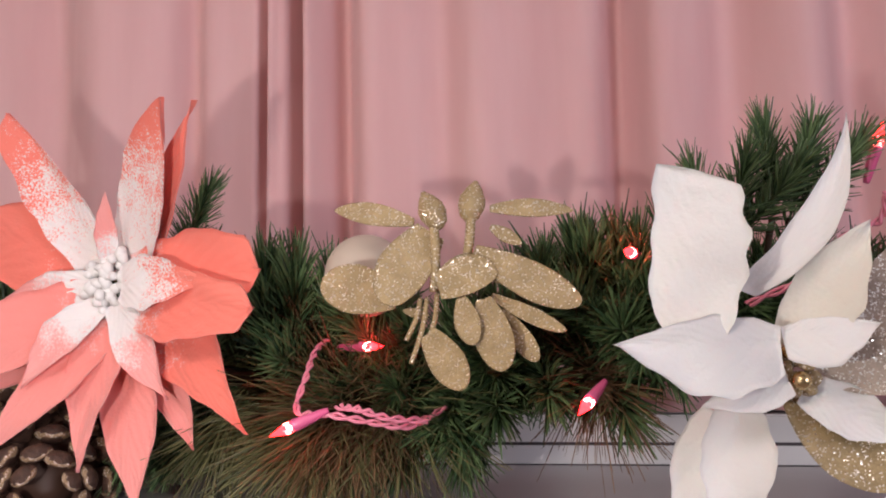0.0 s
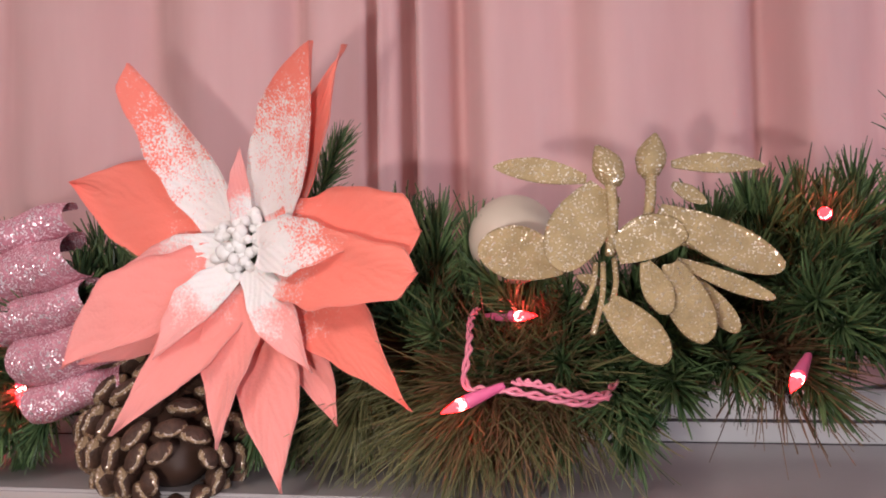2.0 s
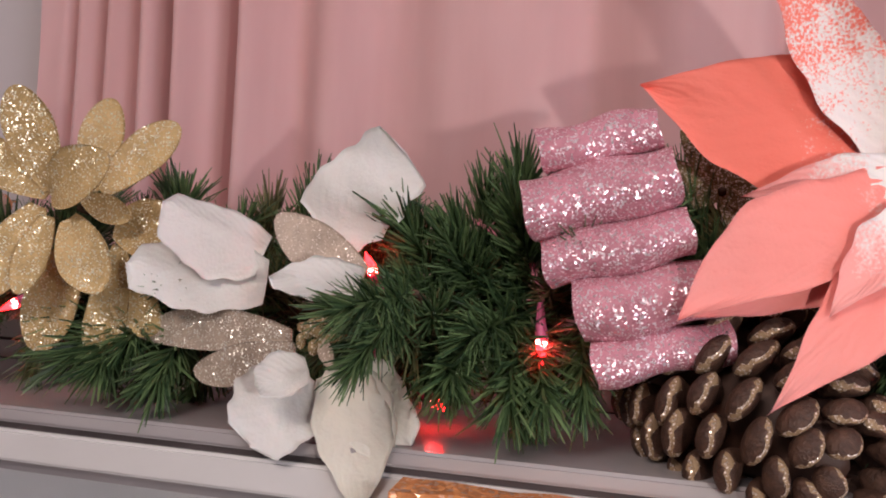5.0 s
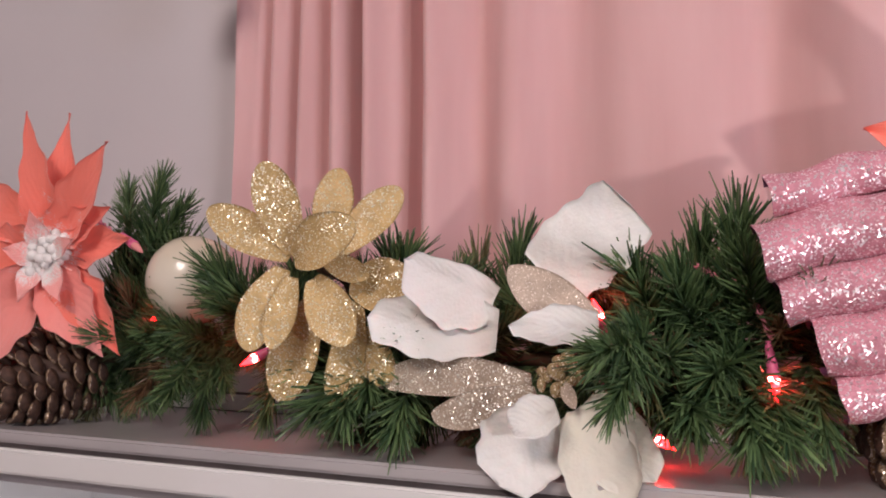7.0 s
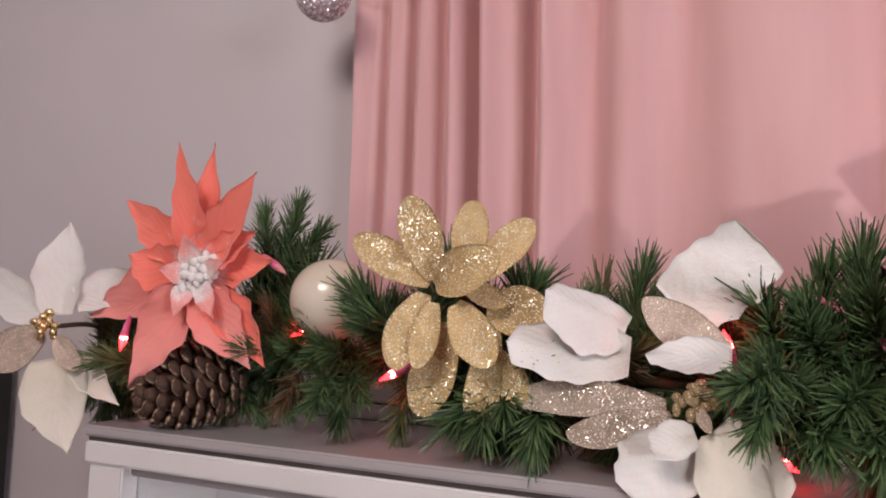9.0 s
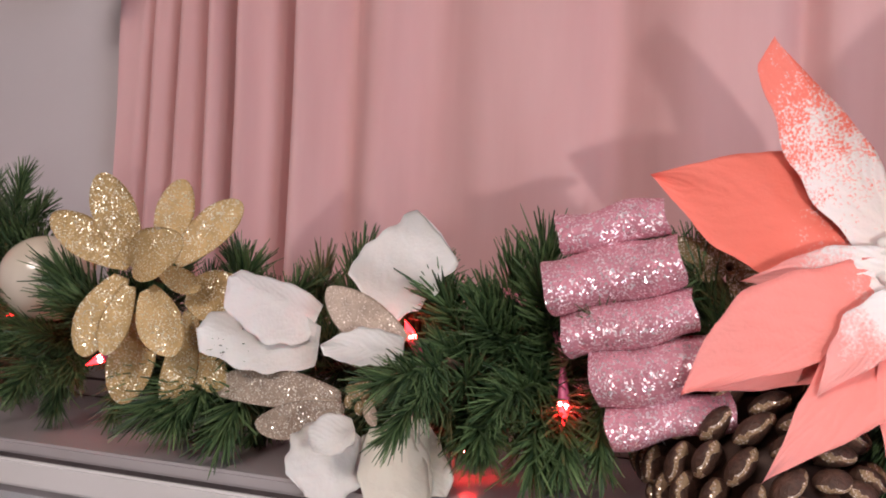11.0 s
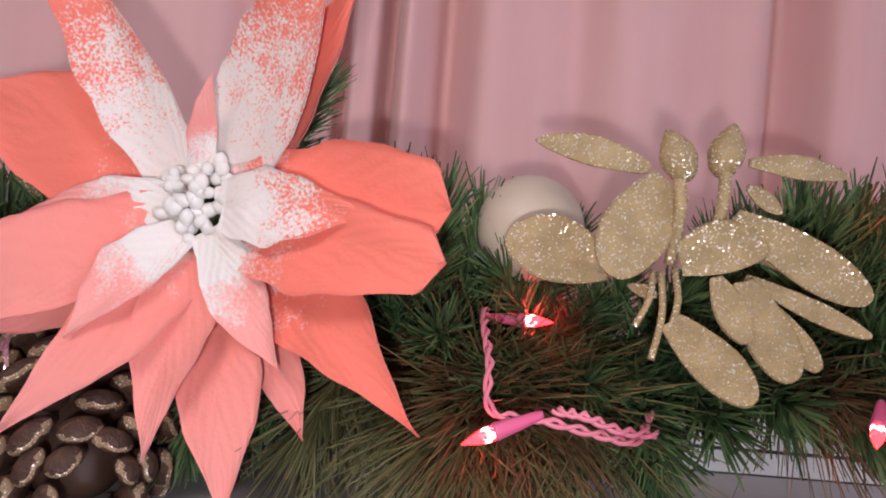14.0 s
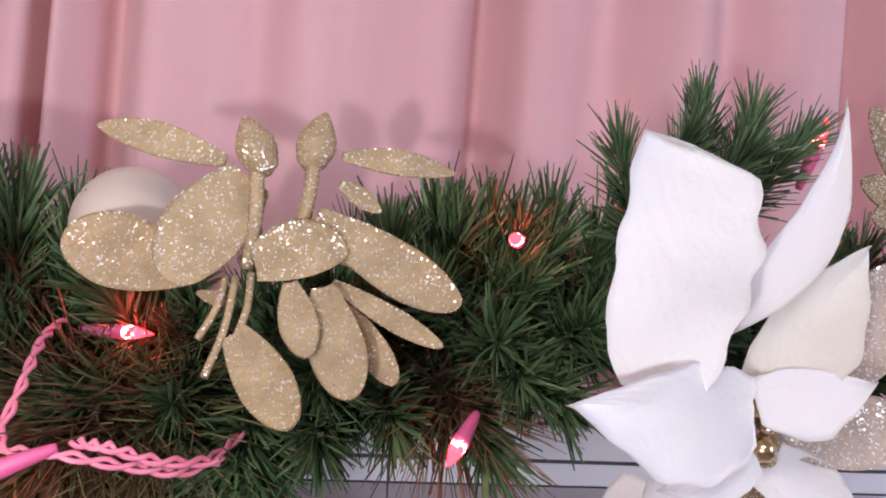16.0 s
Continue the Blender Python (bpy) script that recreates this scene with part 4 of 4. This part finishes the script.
leaf(gold_drop, (-0.041, 0.452, 1.357), (-0.028, 0.426, 1.317), 0.0105, 0.0116, 0.62, 0.62, 0.45, 0.45, champagne_glitter, root=0.4, name=G)
leaf(gold_drop, (-0.031, 0.456, 1.350), (-0.010, 0.440, 1.321), 0.0060, 0.0066, 0.65, 0.65, 0.45, 0.45, champagne_glitter, name=G)
leaf(gold_drop, (-0.084, 0.462, 1.405), (-0.137, 0.471, 1.416), 0.0068, 0.0074, 0.5, 0.5, 0.7, 0.7, champagne_glitter, name="wing_petal", bow=0.08)
leaf(gold_drop, (-0.037, 0.466, 1.412), (0.014, 0.473, 1.410), 0.0063, 0.0051, 0.5, 0.5, 0.7, 0.7, champagne_glitter, name="wing_petal", bow=0.05)
leaf(gold_drop, (-0.037, 0.466, 1.401), (-0.018, 0.470, 1.390), 0.0044, 0.0044, 0.5, 0.5, 0.7, 0.7, champagne_glitter, name="wing_petal")
leaf(gold_drop, (-0.076, 0.462, 1.347), (-0.091, 0.458, 1.351), 0.0031, 0.0031, 0.5, 0.5, 0.7, 0.7, champagne_glitter, name=G)
to_drop = gold_drop.matrix_world.inverted()
for bud, top, foot in (((-0.072, 0.460, 1.411), (-0.079, 0.461, 1.426), (-0.072, 0.461, 1.362)), ((-0.048, 0.466, 1.416), (-0.045, 0.466, 1.430), (-0.056, 0.461, 1.362))):
    part("bud", lathe([(0.002, -0.012), (0.006, -0.009), (0.0085, -0.002), (0.0082, 0.003), (0.005, 0.009), (0.001, 0.014)], 20), champagne_glitter, gold_drop, m=to_drop @ Matrix.Translation(bud) @ (Vector(top) - Vector(bud)).to_track_quat("Z", "Y").to_matrix().to_4x4())
    part("bud_stalk", tube([to_drop @ p for p in smooth_path([bud, (Vector(bud) + Vector(foot)) / 2 + Vector((0.002, -0.003, 0)), foot], 6)], 0.0030, 8), champagne_glitter, gold_drop)
for a, b in (((-0.080, 0.459, 1.358), (-0.088, 0.452, 1.333)), ((-0.076, 0.459, 1.358), (-0.083, 0.440, 1.320)), ((-0.070, 0.459, 1.360), (-0.074, 0.446, 1.332))):
    part("stamen", tube([to_drop @ p for p in smooth_path([a, (Vector(a) + Vector(b)) / 2 + Vector((0.002, -0.002, 0.0)), b], 5)], 0.0016, 7), champagne_glitter, gold_drop)
stem_to(gold_drop, (0.01, -0.02, -0.07))

for c, n, reach, seed in (((-0.385, 0.545, 1.372), (0, -1, 0.2), 0.05, 1), ((0.245, 0.47, 1.415), (-0.2, -1, 0.1), 0.055, 2)):
    pick = bloom("glitter_pick", "bronze glitter spray of small leaves tucked into the garland", c, n, "bronze sprays")
    for a in (-60, -20, 15, 50, 85, 120, 160, 200):
        way = Vector((math.cos(radians(a)), math.sin(radians(a)), 0.18)) * reach * (0.7 + 0.3 * math.sin(a * seed))
        leaf(pick, c, pick.matrix_world @ way, 0.008, 0.008, 0.55, 0.55, 0.5, 0.5, bronze_glitter, name=G)
    stem_to(pick, (0.0, -0.03, -0.03))

# ---- the ribbon ----


def build_ribbon():
    thing = new("ribbon_bow")
    thing.matrix_world = pose(-0.440, 0.492, 1.334, 0, -14.5, 0)
    tagged(thing, "pink glitter ribbon folded in stacked loops, violet inside", "ribbon")
    loops = ((0.070, 0.047, 0.003, 0.014, 0.062), (0.047, 0.014, -0.002, 0.024, 0.078), (0.014, -0.013, 0.000, 0.020, 0.076), (-0.013, -0.045, 0.010, 0.018, 0.074), (-0.045, -0.068, 0.011, 0.013, 0.070))
    made = None
    for k, (za, zb, xs, deep, wide) in enumerate(loops):
        nu, nv = 26, 14
        for name, material, inset in (("loop", pink_glitter, 0.0), ("lining", violet_satin, 0.0009)):
            verts, faces = [], []
            for i in range(nu + 1):
                a = math.pi * (i / nu * 1.5 - 0.28)
                z0, r = (za + zb) / 2, (za - zb) / 2
                for j in range(nv + 1):
                    v = (j / nv - 0.5) if not inset else 0.52 * j / nv - 0.5
                    pinch = max(0.0, (v - 0.05) / 0.45) ** 1.5
                    rr = r * (1 + 0.05 * math.sin(7 * v + k)) * (1 - 0.10 * pinch) - inset
                    zz = z0 + rr * math.cos(a) * 1.06 + 0.0015 * math.sin(9 * v + k * 2)
                    yy = -math.sin(a) * (deep * (1 - 0.86 * pinch * (math.sin(a) < 0)) - inset * (1 - pinch)) + 0.003 * math.sin(5 * v + k * 1.7) + (0.004 if math.sin(a) < 0 else 0)
                    verts.append((xs + v * wide * (1 + 0.02 * math.sin(a * 3 + k)), yy, zz))
            for i in range(nu):
                for j in range(nv):
                    q = i * (nv + 1) + j
                    faces.append((q, q + 1, q + nv + 2, q + nv + 1))
            made = put(name, mesh_from(name, verts, faces, material), made if inset else thing, "violet satin lining" if inset else "")
    part("tie", tube(smooth_path([(0.0, 0.012, 0.05), (0.0, 0.03, 0.0), (0.0, 0.04, -0.03)], 6), 0.003, 8), violet_satin, thing)
    return thing


build_ribbon()

# ---- pine cones ----


def scale_mesh():
    """One woody scale along x: narrow at the root, a thick rounded knob at the end, with glitter on its upper rim."""
    nu, nv = 10, 14
    verts = [(0.0, 0.0, 0.0)]
    for i in range(1, nu):
        a = math.pi * i / nu
        x = 0.5 - 0.5 * math.cos(a)
        w = math.sin(a) ** 0.75
        for k in range(nv):
            b = 2 * math.pi * k / nv
            verts.append((x, 0.50 * w * (0.45 + 0.55 * min(1.0, 1.5 * x)) * math.cos(b), 0.30 * w * (0.4 + 0.6 * x) * math.sin(b) + 0.16 * x * x))
    verts.append((1.0, 0.0, 0.16))
    last = len(verts) - 1
    faces = [(0, 1 + (k + 1) % nv, 1 + k) for k in range(nv)]
    slots = [0] * nv
    for i in range(nu - 2):
        for k in range(nv):
            a, b = 1 + i * nv + k, 1 + i * nv + (k + 1) % nv
            faces.append((a, b, b + nv, a + nv))
            slots.append(1 if i >= nu - 5 and k in ((0, 1, nv // 2 - 2, nv // 2 - 1) if i < nu - 3 else range(1, nv // 2 - 1)) else 0)
    faces += [(1 + (nu - 2) * nv + k, 1 + (nu - 2) * nv + (k + 1) % nv, last) for k in range(nv)]
    slots += [0] * nv
    me = mesh_from("scale", verts, faces, cone_m)
    me.materials.append(cone_tip)
    me.polygons.foreach_set("material_index", slots)
    return me


SCALE = scale_mesh()


def pine_cone(pose_m, size, label):
    thing = new("pine_cone")
    thing.matrix_world = pose_m
    tagged(thing, label, "pine cone", "pine cones")
    part("heart", lathe([(0.004, -0.040), (0.022, -0.034), (0.0265, -0.010), (0.024, 0.012), (0.015, 0.032), (0.003, 0.045)], 16), cone_m, thing, m=Matrix.Scale(size, 4))
    count = 100
    rnd = random.Random(2)
    for k in range(count):
        t = k / count
        h = -0.041 + 0.088 * t
        belly = math.sin(math.pi * min(1.0, 0.26 + 0.68 * t)) ** 0.6
        r = 0.0245 * belly
        length = 0.0165 * belly + 0.004
        tilt = -2 + 26 * t + 40 * t ** 5 + rnd.uniform(-7, 7)
        m = Matrix.Rotation(k * 2.39996 + rnd.uniform(-0.06, 0.06), 4, "Z") @ Matrix.Translation((r, 0, h)) @ Matrix.Rotation(radians(-tilt), 4, "Y") @ Matrix.Diagonal((length, 0.0200 * (0.35 + 0.65 * belly) * rnd.uniform(0.92, 1.1), 0.019, 1))
        put("scale", SCALE, thing, m=Matrix.Scale(size, 4) @ m)
    return thing


pine_cone(frame_at((-0.368, 0.522, 1.254), (0.52, -0.80, -0.28), 20), 1.42, "brown pine cone with gold glittered scale rims")
pine_cone(frame_at((-1.036, 0.515, 1.262), (-0.55, -0.75, -0.30), 70), 0.95, "dark brown pine cone, lightly glittered, beside the coral poinsettia")

# ---- baubles ----


def bauble(centre, radius, material, label, cap_dir=(0, 0.3, 1)):
    thing = new("bauble")
    thing.matrix_world = Matrix.Translation(centre) @ Vector(cap_dir).to_track_quat("Z", "Y").to_matrix().to_4x4()
    tagged(thing, label, "bauble", "baubles")
    part("sphere", ball(radius, 48), material, thing)
    cap = part("cap", lathe([(radius * 0.22, radius * 0.95), (radius * 0.22, radius * 1.12), (radius * 0.16, radius * 1.18), (0.001, radius * 1.2)], 16), gold_metal, thing)
    ring = [Vector((0.004 * math.cos(a), 0, radius * 1.26 + 0.004 * math.sin(a))) for a in (k * 0.45 for k in range(15))]
    part("ring", tube(ring, 0.0006, 6), gold_metal, cap)
    return thing


bauble((-0.892, 0.512, 1.340), 0.0345, pearl, "glossy pearl cream bauble nestled in the garland", (0.2, 0.9, 0.3))
bauble((-0.130, 0.524, 1.376), 0.0290, frosted_ball, "matt champagne bauble half hidden in the garland", (0.2, 0.9, 0.3))
hung = bauble((-0.972, 0.600, 1.652), 0.0290, ball_glitter, "sequinned silver glitter bauble hanging on a thread")
part("thread", tube([Vector((0, 0, 0.043)), Vector((0, 0, 0.25)), Vector((0, 0.0, 0.80))], 0.0005, 6), white_gloss, hung)

# ---- the string of lights ----


def mini_light(centre, way, lit=True):
    thing = new("fairy_light")
    d = Vector(way).normalized()
    thing.matrix_world = Matrix.Translation(centre) @ d.to_track_quat("Z", "Y").to_matrix().to_4x4()
    tagged(thing, "small red pointed fairy light, lit, in a pink socket" if lit else "small pale pink fairy light, unlit, in a pink socket", "fairy light", "fairy lights")
    part("socket", lathe([(0.0016, -0.024), (0.0021, -0.022), (0.0029, -0.014), (0.0036, -0.006), (0.0039, -0.003), (0.0035, -0.002)], 14), socket_pink, thing)
    part("bulb", lathe([(0.0030, -0.003), (0.0032, -0.001), (0.0032, 0.001), (0.0029, 0.003), (0.0022, 0.006), (0.0013, 0.009), (0.0003, 0.012)], 16), bulb_m if lit else bulb_off, thing, "glowing red bulb" if lit else "unlit pink bulb")
    return thing


for centre, way in (((-0.151, 0.424, 1.286), (-0.9, -0.15, -0.38)), ((-0.127, 0.515, 1.327), (1, -0.3, 0.02)), ((0.049, 0.492, 1.384), (-0.40, -0.90, 0.1)), ((0.017, 0.440, 1.297), (-0.45, -0.75, -0.42)),
                    ((-0.580, 0.506, 1.317), (-0.2, -0.5, 0.8)), ((-0.546, 0.536, 1.238), (0.75, -0.55, -0.30)), ((-0.918, 0.512, 1.314), (-0.85, -0.2, -0.45)), ((-0.828, 0.505, 1.283), (-0.7, -0.3, -0.4)),
                    ((-0.480, 0.515, 1.280), (0.1, -0.3, -0.9)), ((0.189, 0.470, 1.442), (0.25, -0.2, 1)), ((-1.088, 0.480, 1.300), (0.2, -0.4, -0.7))):
    mini_light(centre, way)
mini_light((-0.938, 0.500, 1.366), (0.85, -0.25, -0.45), lit=False)


def build_wire():
    thing = new("light_wire")
    thing.matrix_world = pose(0, 0, 0)
    tagged(thing, "twisted pink wire of the fairy lights", "wire")
    runs = (
        [(-0.152, 0.502, 1.332), (-0.153, 0.480, 1.326), (-0.151, 0.455, 1.312), (-0.150, 0.435, 1.294), (-0.130, 0.428, 1.293), (-0.105, 0.432, 1.288), (-0.085, 0.445, 1.284), (-0.070, 0.480, 1.290)],
        [(-0.124, 0.429, 1.297), (-0.112, 0.427, 1.296), (-0.095, 0.433, 1.290), (-0.075, 0.450, 1.286)],
        [(0.062, 0.500, 1.382), (0.068, 0.510, 1.372), (0.060, 0.525, 1.352)],
        [(-0.580, 0.51, 1.285), (-0.575, 0.506, 1.266), (-0.568, 0.503, 1.252), (-0.560, 0.500, 1.245)],
        [(-0.525, 0.535, 1.350), (-0.510, 0.525, 1.342), (-0.495, 0.528, 1.335), (-0.480, 0.520, 1.305)],
        [(-1.00, 0.52, 1.40), (-0.985, 0.510, 1.388), (-0.970, 0.507, 1.380)],
        [(0.182, 0.444, 1.410), (0.180, 0.450, 1.395), (0.160, 0.452, 1.385), (0.140, 0.45, 1.365), (0.11, 0.46, 1.35)],
    )
    for run in runs:
        line = smooth_path(run, 14)
        for ph in (0.0, math.pi):
            pts = []
            for k, p in enumerate(line):
                a = k * 0.55 + ph
                pts.append(p + Vector((math.cos(a), 0.6 * math.sin(a), math.sin(a))) * 0.0013)
            part("strand", tube(pts, 0.0011, 6), wire_pink, thing)


build_wire()

# ---- at the sides ----


def build_blind():
    thing = new("window_blind")
    thing.matrix_world = pose(-1.62, 0.675, 0)
    tagged(thing, "pale blue-white slatted window blind with black edge", "blind")
    for k in range(16):
        part("slat", box(-0.18, 0.105, -0.012, 0.010, 1.205 - 0.042 * k, 1.240 - 0.042 * k, 0.002), blind_m, thing, smooth=False)
    part("edge_strip", box(0.108, 0.120, -0.014, 0.012, 0.55, 1.250), black_trim, thing, "black edge strip", smooth=False)


build_blind()


# Added flat box before the fascia, standing in for the glowing cabinet interior.
def build_interior_glow():
    thing = new("copper_foil_box")
    thing.matrix_world = pose(-0.475, 0.455, 0)
    tagged(thing, "crumpled copper-orange flat box added before the cabinet for its lit interior", "box")
    bm = box(-0.068, 0.072, -0.010, 0.012, 0.0, 1.210)
    bmesh.ops.subdivide_edges(bm, edges=bm.edges[:], cuts=24, use_grid_fill=True)
    for v in bm.verts:
        v.co += (1.0 if v.co.z > 0.01 else 0.0) * Vector((0, 1, 0.3)) * 0.004 * noise.noise(v.co * 38)
    part("wrapping", bm, copper_foil, thing, smooth=False)


build_interior_glow()
